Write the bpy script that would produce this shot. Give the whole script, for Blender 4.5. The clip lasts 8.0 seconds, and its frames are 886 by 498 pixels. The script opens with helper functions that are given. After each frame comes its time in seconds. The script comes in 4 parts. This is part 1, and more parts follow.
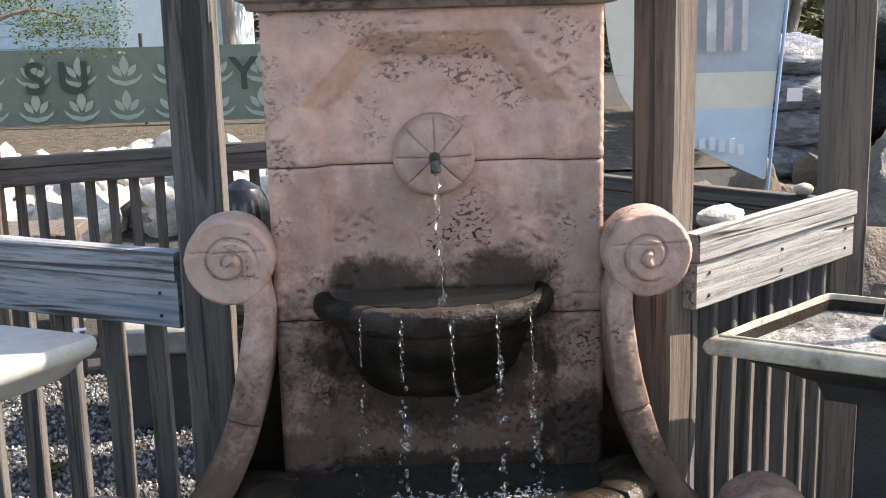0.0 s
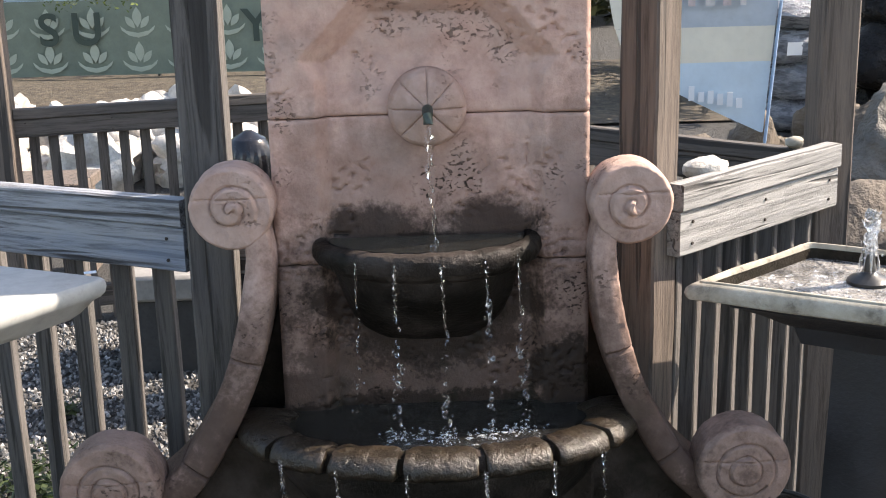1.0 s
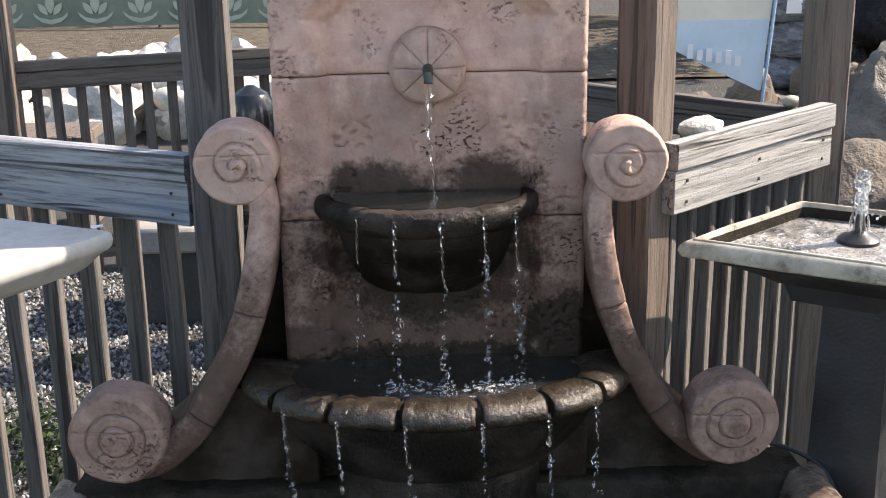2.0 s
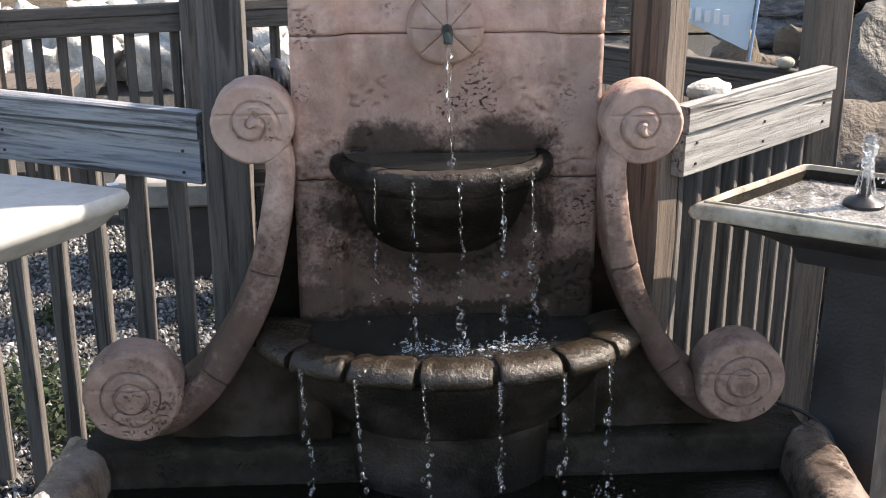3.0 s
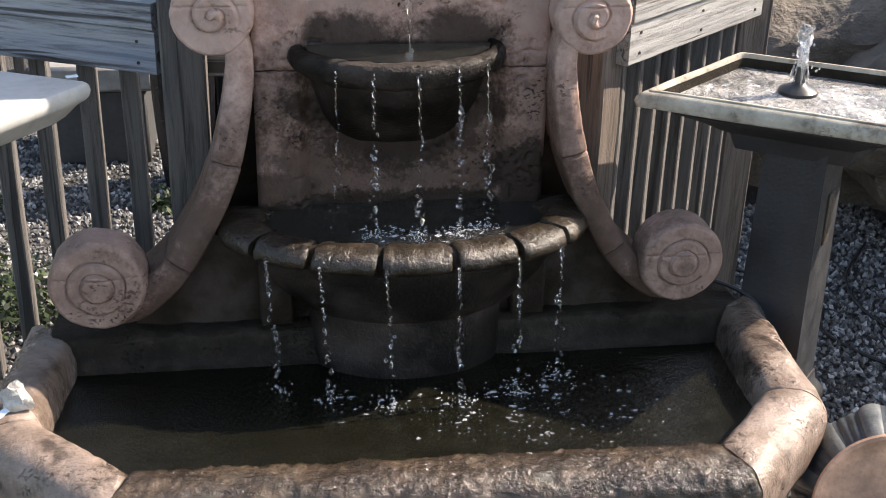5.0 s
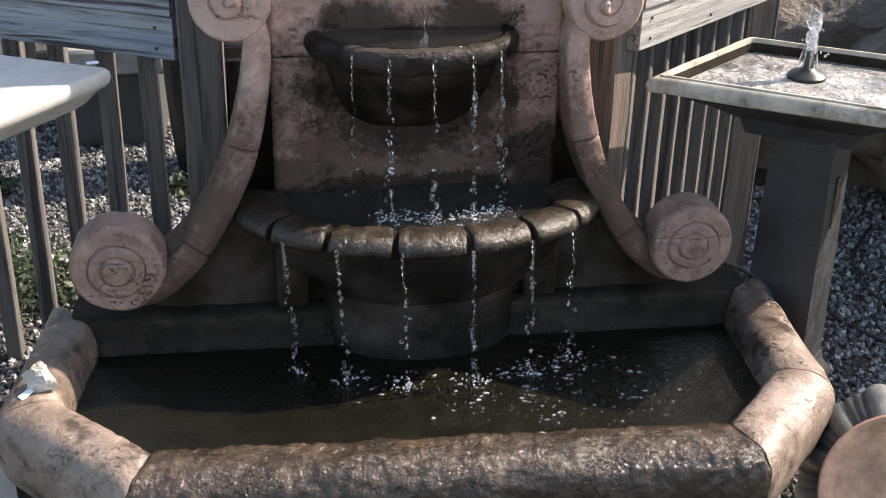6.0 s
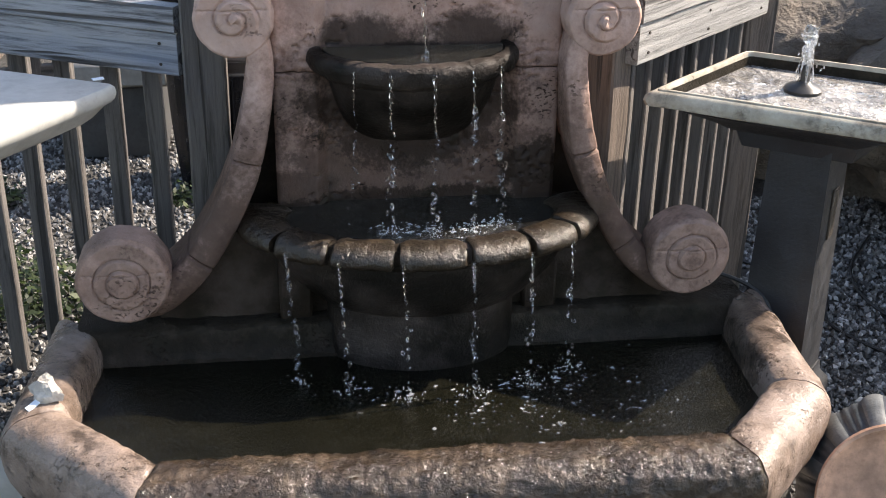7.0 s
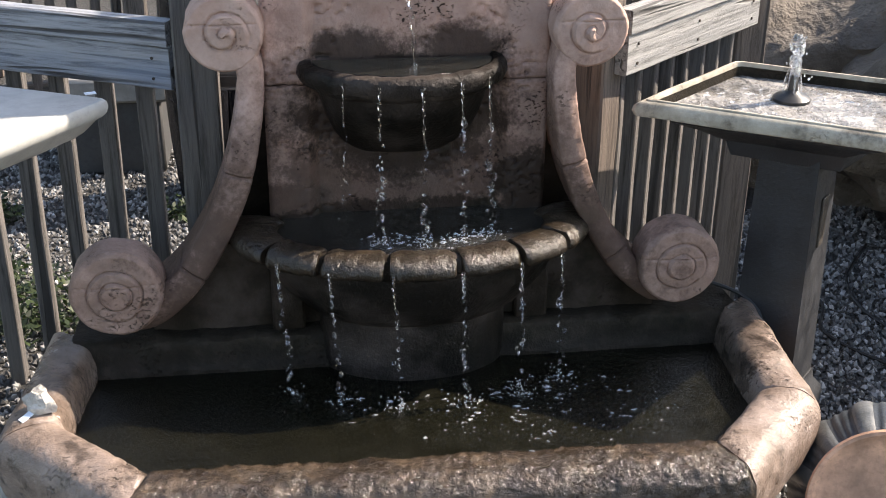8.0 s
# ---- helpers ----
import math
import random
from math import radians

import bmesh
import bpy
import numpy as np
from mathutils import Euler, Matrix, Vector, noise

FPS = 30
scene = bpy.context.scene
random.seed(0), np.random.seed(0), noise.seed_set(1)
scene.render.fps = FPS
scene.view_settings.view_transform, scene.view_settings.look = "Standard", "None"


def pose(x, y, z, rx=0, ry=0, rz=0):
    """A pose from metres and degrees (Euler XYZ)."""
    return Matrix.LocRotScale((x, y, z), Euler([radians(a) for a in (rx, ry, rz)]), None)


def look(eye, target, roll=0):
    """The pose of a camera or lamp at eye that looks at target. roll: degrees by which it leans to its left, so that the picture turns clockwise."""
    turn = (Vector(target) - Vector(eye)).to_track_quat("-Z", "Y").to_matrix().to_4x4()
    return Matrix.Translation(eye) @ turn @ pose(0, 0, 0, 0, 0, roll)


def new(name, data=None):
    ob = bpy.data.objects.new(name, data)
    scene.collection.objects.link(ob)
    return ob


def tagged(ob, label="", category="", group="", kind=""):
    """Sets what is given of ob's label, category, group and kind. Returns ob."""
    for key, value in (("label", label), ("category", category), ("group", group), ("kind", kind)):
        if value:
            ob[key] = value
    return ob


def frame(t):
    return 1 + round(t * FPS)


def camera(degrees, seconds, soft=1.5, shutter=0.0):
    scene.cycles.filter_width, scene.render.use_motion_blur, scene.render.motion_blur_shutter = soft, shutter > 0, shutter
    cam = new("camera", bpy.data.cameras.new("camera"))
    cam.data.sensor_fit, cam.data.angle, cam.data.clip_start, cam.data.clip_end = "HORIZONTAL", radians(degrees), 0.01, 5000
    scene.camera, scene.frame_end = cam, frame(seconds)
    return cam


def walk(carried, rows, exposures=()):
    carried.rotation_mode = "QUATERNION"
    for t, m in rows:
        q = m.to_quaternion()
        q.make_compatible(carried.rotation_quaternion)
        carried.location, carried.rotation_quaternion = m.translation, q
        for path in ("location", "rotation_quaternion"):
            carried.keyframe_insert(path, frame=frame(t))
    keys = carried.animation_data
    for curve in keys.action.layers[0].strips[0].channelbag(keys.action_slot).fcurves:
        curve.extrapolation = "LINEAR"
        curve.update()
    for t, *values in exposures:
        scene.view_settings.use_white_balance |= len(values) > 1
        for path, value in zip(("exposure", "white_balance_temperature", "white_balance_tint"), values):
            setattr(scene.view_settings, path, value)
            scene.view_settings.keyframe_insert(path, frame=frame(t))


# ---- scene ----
cam = camera(40, 8.0, soft=1.0)
PATH = [
    (0, (-0.0747, -2.1416, 1.521), (0.0002, -0.1926, 1.0788), -1.481),
    (0.5, (-0.0599, -2.1927, 1.5314), (0.0057, -0.252, 1.0524), -1.363),
    (1, (-0.0375, -2.2465, 1.5347), (0.0111, -0.315, 1.0181), -1.398),
    (1.5, (-0.0196, -2.2887, 1.5429), (0.017, -0.3672, 0.9893), -1.283),
    (3, (-0.1536, -2.2965, 1.5761), (-0.0349, -0.4147, 0.9092), 0.103),
    (3.5, (-0.2084, -2.294, 1.5901), (-0.0425, -0.436, 0.8687), 0.301),
    (4, (-0.2121, -2.2965, 1.6206), (-0.0037, -0.4788, 0.8128), 0.627),
    (4.5, (-0.2393, -2.3201, 1.6196), (-0.0035, -0.5132, 0.7954), 0.807),
    (5, (-0.2689, -2.3496, 1.6291), (0.0039, -0.5622, 0.7742), 1.442),
    (6.5, (-0.2964, -2.3911, 1.6645), (-0.0343, -0.6174, 0.7783), 1.248),
    (7, (-0.2955, -2.405, 1.6746), (-0.0335, -0.6249, 0.8014), 1.178),
    (7.5, (-0.2744, -2.4152, 1.6748), (-0.0202, -0.6275, 0.8149), 0.95),
    (8, (-0.259, -2.4305, 1.675), (-0.0114, -0.6379, 0.8234), 0.564),
]
walk(cam, [(t, look(eye, target, roll)) for t, eye, target, roll in PATH], [(0.0, 1.47, 7500, 13), (3.5, 1.41, 7500, 13), (8.0, 1.41, 7500, 13)])

# ---- light ----
SUN = Vector((0.72, 0.17, 0.64)).normalized()
world = bpy.data.worlds.new("sky")
scene.world = world
world.use_nodes = True
wn = world.node_tree.nodes
sky = wn.new("ShaderNodeTexSky")
sky.sky_type, sky.sun_disc = "NISHITA", False
sky.sun_elevation = math.asin(SUN.z)
sky.sun_rotation = math.atan2(SUN.x, SUN.y)
world.node_tree.links.new(sky.outputs[0], wn["Background"].inputs[0])
wn["Background"].inputs[1].default_value = 0.15
lamp = bpy.data.lights.new("sun", "SUN")
lamp.energy, lamp.angle, lamp.color = 4.6, radians(0.6), (1.0, 0.95, 0.90)
sun = new("sun", lamp)
sun.matrix_world = look(SUN * 20, (0, 0, 0))


# ---- materials ----
def material(name, rough=0.8, metal=0.0):
    m = bpy.data.materials.new(name)
    m.use_nodes = True
    b = m.node_tree.nodes["Principled BSDF"]
    b.inputs["Roughness"].default_value, b.inputs["Metallic"].default_value = rough, metal
    return m, m.node_tree, b


def node(tree, kind, ins=(), **props):
    n = tree.nodes.new("ShaderNode" + kind)
    for k, v in props.items():
        setattr(n, k, v)
    for k, v in dict(ins).items():
        if isinstance(v, bpy.types.NodeSocket):
            tree.links.new(v, n.inputs[k])
        else:
            n.inputs[k].default_value = v
    return n


def where(tree, scale=(1, 1, 1), shift=True):
    """Object coordinates, moved by a random step per object."""
    co = node(tree, "TexCoord").outputs["Object"]
    if shift:
        r = node(tree, "ObjectInfo").outputs["Random"]
        r = node(tree, "Math", {0: r, 1: 37.0}, operation="MULTIPLY").outputs[0]
        co = node(tree, "VectorMath", {0: co, 1: r}, operation="ADD").outputs[0]
    return node(tree, "Mapping", {"Vector": co, "Scale": scale}).outputs[0]


def grain(tree, co, scale, detail=6.0, rough=0.6, warp=0.0):
    return node(tree, "TexNoise", {"Vector": co, "Scale": scale, "Detail": detail, "Roughness": rough, "Distortion": warp}).outputs[0]


def ramp(tree, fac, stops):
    n = node(tree, "ValToRGB", {0: fac})
    els = n.color_ramp.elements
    while len(els) < len(stops):
        els.new(0.5)
    for e, (p, c) in zip(els, stops):
        e.position, e.color = p, (*c, 1) if len(c) == 3 else c
    return n.outputs[0]


def mix(tree, fac, a, b, blend="MIX"):
    n = node(tree, "Mix", {0: fac, 6: a if isinstance(a, bpy.types.NodeSocket) else (*a, 1), 7: b if isinstance(b, bpy.types.NodeSocket) else (*b, 1)},
             data_type="RGBA", blend_type=blend)
    return n.outputs[2]


def step(tree, v, lo, hi, a=0.0, b=1.0):
    return node(tree, "MapRange", {0: v, 1: lo, 2: hi, 3: a, 4: b}, interpolation_type="SMOOTHSTEP").outputs[0]


def calc(tree, op, a, b=0.0):
    return node(tree, "Math", {0: a, 1: b}, operation=op).outputs[0]


def bump(tree, bsdf, height, strength=0.5, far=0.004):
    n = node(tree, "Bump", {"Height": height, "Strength": strength, "Distance": far})
    tree.links.new(n.outputs[0], bsdf.inputs["Normal"])


def plain(name, colour, rough=0.6, metal=0.0, vary=0.25, scale=12.0, relief=0.2, far=0.003, stretch=(1, 1, 1), spec=0.5, fine_part=1.0):
    m, t, b = material(name, rough, metal)
    co = where(t, stretch)
    g, fine = grain(t, co, scale), grain(t, co, scale * 7, 4)
    c = ramp(t, g, [(0.3, tuple(v * (1 - vary) for v in colour)), (0.7, tuple(min(1, v * (1 + vary)) for v in colour))])
    c = mix(t, step(t, fine, 0.45, 0.7, 0, vary), c, tuple(v * 0.6 for v in colour))
    t.links.new(c, b.inputs["Base Color"])
    t.links.new(step(t, g, 0.3, 0.7, max(0.02, rough - 0.1), min(1, rough + 0.1)), b.inputs["Roughness"])
    b.inputs["Specular IOR Level"].default_value = spec
    bump(t, b, calc(t, "ADD", g, calc(t, "MULTIPLY", fine, fine_part)), relief, far)
    return m


def cast_stone(name, low, mid, high, blobs=(), wet=0.0, pits=1.0, grey=0.5, rugged=1.0, gloss=0.36, mottle=0.12, spec=0.32, soak=(0.023, 0.018, 0.0145)):
    """Pitted, weathered cast stone. blobs: soft-edged wet, algae-black stains (centre, radii); wet: how wet it is all over."""
    m, t, b = material(name)
    co = where(t, shift=False)
    big, small, fine = grain(t, co, 5, 5), grain(t, co, 22, 8, 0.65), grain(t, co, 120, 5)
    c = ramp(t, small, [(0.28, low), (0.5, mid), (0.72, high)])
    c = mix(t, step(t, big, 0.42, 0.68, 0, grey), c, (0.40, 0.32, 0.285))
    # clustered pits, dark inside
    cluster = step(t, grain(t, co, 8, 4), 0.525, 0.655)
    squash = node(t, "Mapping", {"Vector": co, "Scale": (0.8, 1, 1.15), "Rotation": (0, 0.5, 0)}).outputs[0]
    hole = step(t, grain(t, squash, 125, 3, 0.6, 0.3), 0.555, 0.61)
    hole = calc(t, "MULTIPLY", calc(t, "MULTIPLY", hole, cluster), pits)
    c = mix(t, step(t, grain(t, co, 13, 6, 0.7), 0.50, 0.66, 0, mottle), c, (0.05, 0.036, 0.028))
    c = mix(t, calc(t, "MULTIPLY", hole, 0.6), c, (0.07, 0.05, 0.04))
    damp = None
    for (x, y, z), (rx, ry, rz), force in blobs:
        p = node(t, "VectorMath", {0: co, 1: (-x, -y, -z)}, operation="ADD").outputs[0]
        p = node(t, "VectorMath", {0: p, 1: (1 / rx, 1 / ry, 1 / rz)}, operation="MULTIPLY").outputs[0]
        d = node(t, "VectorMath", {0: p}, operation="LENGTH").outputs["Value"]
        d = calc(t, "ADD", d, calc(t, "MULTIPLY", calc(t, "SUBTRACT", small, 0.5), 0.8))
        d = calc(t, "ADD", d, calc(t, "MULTIPLY", calc(t, "SUBTRACT", fine, 0.5), 0.4))
        d = calc(t, "SUBTRACT", d, calc(t, "MULTIPLY", hole, 0.35))
        s = step(t, d, 0.50, 1.10, force, 0.0)
        damp = s if damp is None else calc(t, "MAXIMUM", damp, s)
    damp = calc(t, "MAXIMUM", damp, wet) if damp is not None else calc(t, "ADD", wet, calc(t, "MULTIPLY", big, 0.0))
    soaked = mix(t, 0.96, c, soak)
    algae = mix(t, step(t, grain(t, co, 14, 5), 0.52, 0.68, 0, 0.55), soaked, (soak[0] * 0.7, soak[1] * 1.0, soak[2] * 0.75))
    c = mix(t, damp, c, algae)
    t.links.new(c, b.inputs["Base Color"])
    r = node(t, "Math", {0: small, 1: 0.2, 2: 0.68}, operation="MULTIPLY_ADD").outputs[0]
    t.links.new(calc(t, "SUBTRACT", r, calc(t, "MULTIPLY", damp, gloss)), b.inputs["Roughness"])
    b.inputs["Specular IOR Level"].default_value = spec
    h = calc(t, "ADD", calc(t, "MULTIPLY", small, 0.5), calc(t, "MULTIPLY", fine, 0.35))
    bump(t, b, calc(t, "SUBTRACT", h, hole), min(1.0, 0.75 * rugged), 0.004 * rugged)
    return m


PINK = (0.45, 0.268, 0.212), (0.575, 0.365, 0.295), (0.67, 0.45, 0.372)
PANEL_STAINS = [((-0.012, 0, 0.93), (0.27, 0.5, 0.055), 1.0), ((-0.11, 0, 0.972), (0.14, 0.5, 0.068), 0.93), ((0.115, 0, 0.972), (0.14, 0.5, 0.075), 0.93), ((0.05, 0, 1.06), (0.13, 0.5, 0.10), 0.32), ((-0.12, 0, 1.05), (0.20, 0.5, 0.16), 0.34), ((0.26, 0, 0.98), (0.08, 0.5, 0.30), 0.38),
                ((-0.012, 0, 0.82), (0.36, 0.5, 0.24), 0.97), ((-0.012, 0, 0.81), (0.27, 0.5, 0.20), 1.0), ((0.0, 0, 0.70), (0.44, 0.5, 0.24), 0.86), ((0.26, 0, 0.67), (0.12, 0.5, 0.12), 1.0),
                ((-0.27, 0, 0.63), (0.20, 0.5, 0.11), 0.9), ((0, 0, 0.59), (0.6, 0.5, 0.08), 1.0), ((0, 0, 0.72), (0.70, 0.6, 0.38), 0.58), ((0.27, 0, 1.12), (0.08, 0.5, 0.14), 0.35), ((-0.22, 0, 1.12), (0.07, 0.5, 0.12), 0.30)]
stone_panel = cast_stone("terracotta_cast_stone_stained", *PINK, blobs=PANEL_STAINS, spec=0.10, soak=(0.0145, 0.0108, 0.0085), rugged=1.5, mottle=0.16)
stone_scroll = cast_stone("terracotta_cast_stone", (0.33, 0.21, 0.168), (0.43, 0.288, 0.235), (0.51, 0.355, 0.298), blobs=[((0, 0, 0.50), (1.25, 0.9, 0.50), 0.48), ((0, 0, 0.54), (0.80, 0.9, 0.30), 0.75), ((0, 0, 0.41), (0.95, 0.7, 0.07), 0.85)], grey=0.4, pits=1.0, spec=0.14, rugged=1.5)
stone_arm = cast_stone("terracotta_cast_stone_dirty", (0.31, 0.195, 0.155), (0.41, 0.272, 0.22), (0.49, 0.34, 0.285), blobs=[((0, 0, 0.52), (1.35, 0.9, 0.50), 0.66), ((0, 0, 0.56), (0.95, 0.9, 0.32), 0.86), ((0, 0, 0.42), (1.2, 0.9, 0.16), 0.9)], grey=0.35, pits=0.9, mottle=0.3, spec=0.10, gloss=0.2, soak=(0.030, 0.0185, 0.0135))
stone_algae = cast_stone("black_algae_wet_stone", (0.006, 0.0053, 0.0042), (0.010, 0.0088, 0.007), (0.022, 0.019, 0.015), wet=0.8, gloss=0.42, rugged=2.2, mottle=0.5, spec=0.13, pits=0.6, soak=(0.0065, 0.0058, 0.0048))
stone_wet_shade = cast_stone("wet_algae_and_recess_shade_stone", (0.022, 0.016, 0.011), (0.036, 0.026, 0.018), (0.075, 0.054, 0.037), wet=0.80, gloss=0.28, rugged=2.0, mottle=0.5, spec=0.06, pits=0.7, soak=(0.011, 0.009, 0.007))
RIM_STAINS = [((0.0, -0.62, 0.3), (0.70, 0.22, 0.2), 0.55), ((-0.25, -0.60, 0.36), (0.40, 0.10, 0.2), 0.8), ((0.3, -0.62, 0.34), (0.3, 0.09, 0.2), 0.75), ((-0.70, -0.2, 0.36), (0.12, 0.25, 0.2), 0.55), ((0.68, -0.18, 0.36), (0.12, 0.22, 0.2), 0.8)]
stone_rim = cast_stone("damp_brown_rim_and_cornice_shade", (0.13, 0.092, 0.070), (0.24, 0.178, 0.142), (0.36, 0.278, 0.228), blobs=RIM_STAINS, wet=0.25, grey=0.5, rugged=1.8, gloss=1.5, mottle=0.9, spec=0.5)
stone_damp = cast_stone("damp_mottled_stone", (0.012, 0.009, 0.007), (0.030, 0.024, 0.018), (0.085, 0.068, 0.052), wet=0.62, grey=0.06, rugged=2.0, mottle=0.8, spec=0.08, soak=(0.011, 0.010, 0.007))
# wet front rim, its colours also darkened to hold the shade lying on it
stone_front = cast_stone("wet_shaded_rough_rim_stone", (0.014, 0.0095, 0.006), (0.036, 0.0245, 0.0155), (0.12, 0.084, 0.053), wet=0.34, grey=0.04, rugged=2.8, gloss=1.9, mottle=0.75, spec=0.5)
stone_lip = cast_stone("damp_ochre_lip_stone", (0.014, 0.010, 0.007), (0.028, 0.020, 0.012), (0.080, 0.055, 0.034), wet=0.5, grey=0.03, rugged=2.6, gloss=0.95, mottle=0.75, spec=0.5, soak=(0.012, 0.0095, 0.0065))


def weathered_wood(name, dark, light, blue=(0.3, 0.31, 0.33)):
    m, t, b = material(name, 0.85)
    co = where(t, (1, 1, 0.055))
    streak, knots = grain(t, co, 75, 9, 0.75, 0.5), grain(t, where(t, (1, 1, 0.25)), 9, 4)
    c = ramp(t, streak, [(0.36, dark), (0.52, light), (0.68, tuple(min(1, v * 1.25) for v in light))])
    c = mix(t, step(t, knots, 0.45, 0.7, 0, 0.6), c, blue)
    crack = step(t, grain(t, where(t, (1, 1, 0.03)), 34, 2, 0.5, 0.8), 0.60, 0.66)
    c = mix(t, calc(t, "MULTIPLY", crack, 0.8), c, (0.03, 0.027, 0.025))
    t.links.new(c, b.inputs["Base Color"])
    bump(t, b, calc(t, "SUBTRACT", streak, crack), 0.9, 0.004)
    return m


# light put into the tones: backlit pickets, blue skylit rail, pale sunlit rail
wood_grey = weathered_wood("weathered_timber_backlit_tone", (0.036, 0.0325, 0.029), (0.118, 0.107, 0.099), (0.096, 0.092, 0.091))
wood_rail = weathered_wood("weathered_timber_skylit_tone", (0.07, 0.073, 0.08), (0.27, 0.28, 0.30), (0.20, 0.24, 0.31))
wood_silver = weathered_wood("weathered_timber_sunlit_tone", (0.085, 0.084, 0.080), (0.30, 0.292, 0.28), (0.25, 0.246, 0.238))
wood_brown = weathered_wood("weathered_brown_timber", (0.052, 0.040, 0.032), (0.135, 0.106, 0.087), (0.11, 0.092, 0.08))
wood_dark = weathered_wood("dark_weathered_timber", (0.035, 0.03, 0.026), (0.10, 0.085, 0.075), (0.08, 0.075, 0.07))
gravel_ground = plain("gravel_bed", (0.075, 0.072, 0.068), 0.9, vary=0.6, scale=60, relief=1.0, far=0.02)
pebble = plain("grey_pebble", (0.33, 0.32, 0.31), 0.75, vary=0.35, scale=30)
mulch = plain("brown_mulch", (0.105, 0.086, 0.062), 0.95, vary=0.7, scale=14, relief=1.0, far=0.03)
rock_white = plain("pale_limestone", (0.46, 0.43, 0.39), 0.8, vary=0.5, scale=7, relief=0.6, far=0.02)
rock_tan = plain("tan_boulder", (0.125, 0.102, 0.08), 0.8, vary=0.4, scale=4, relief=0.7, far=0.03)
rock_grey = plain("grey_brown_rock", (0.17, 0.155, 0.132), 0.75, vary=0.5, scale=4, relief=0.8, far=0.04)
slab_white = cast_stone("cream_cast_stone", (0.32, 0.32, 0.305), (0.39, 0.387, 0.367), (0.44, 0.436, 0.415), grey=0.0, pits=0.15, mottle=0.10, rugged=0.5)
slab_cream = cast_stone("cream_weathered_stone", (0.23, 0.207, 0.163), (0.37, 0.336, 0.272), (0.48, 0.446, 0.375), grey=0.25, mottle=0.6, pits=0.8)
stone_black = plain("charcoal_cast_stone", (0.018, 0.019, 0.022), 0.55, vary=0.4, scale=18, relief=0.4)
water_dark = plain("murky_pond_water", (0.0062, 0.0060, 0.0036), 0.17, vary=0.2, scale=20, relief=0.35, far=0.010)
water_rippled = plain("rippled_bath_water", (0.022, 0.020, 0.017), 0.05, vary=0.2, scale=22, relief=1.0, far=0.05)
# pale base and strong patches paint sky glare onto the shallow bath water
water_shallow = plain("shallow_water_with_painted_glare", (0.26, 0.25, 0.235), 0.03, vary=0.7, scale=9, relief=1.0, far=0.06, fine_part=0.06)


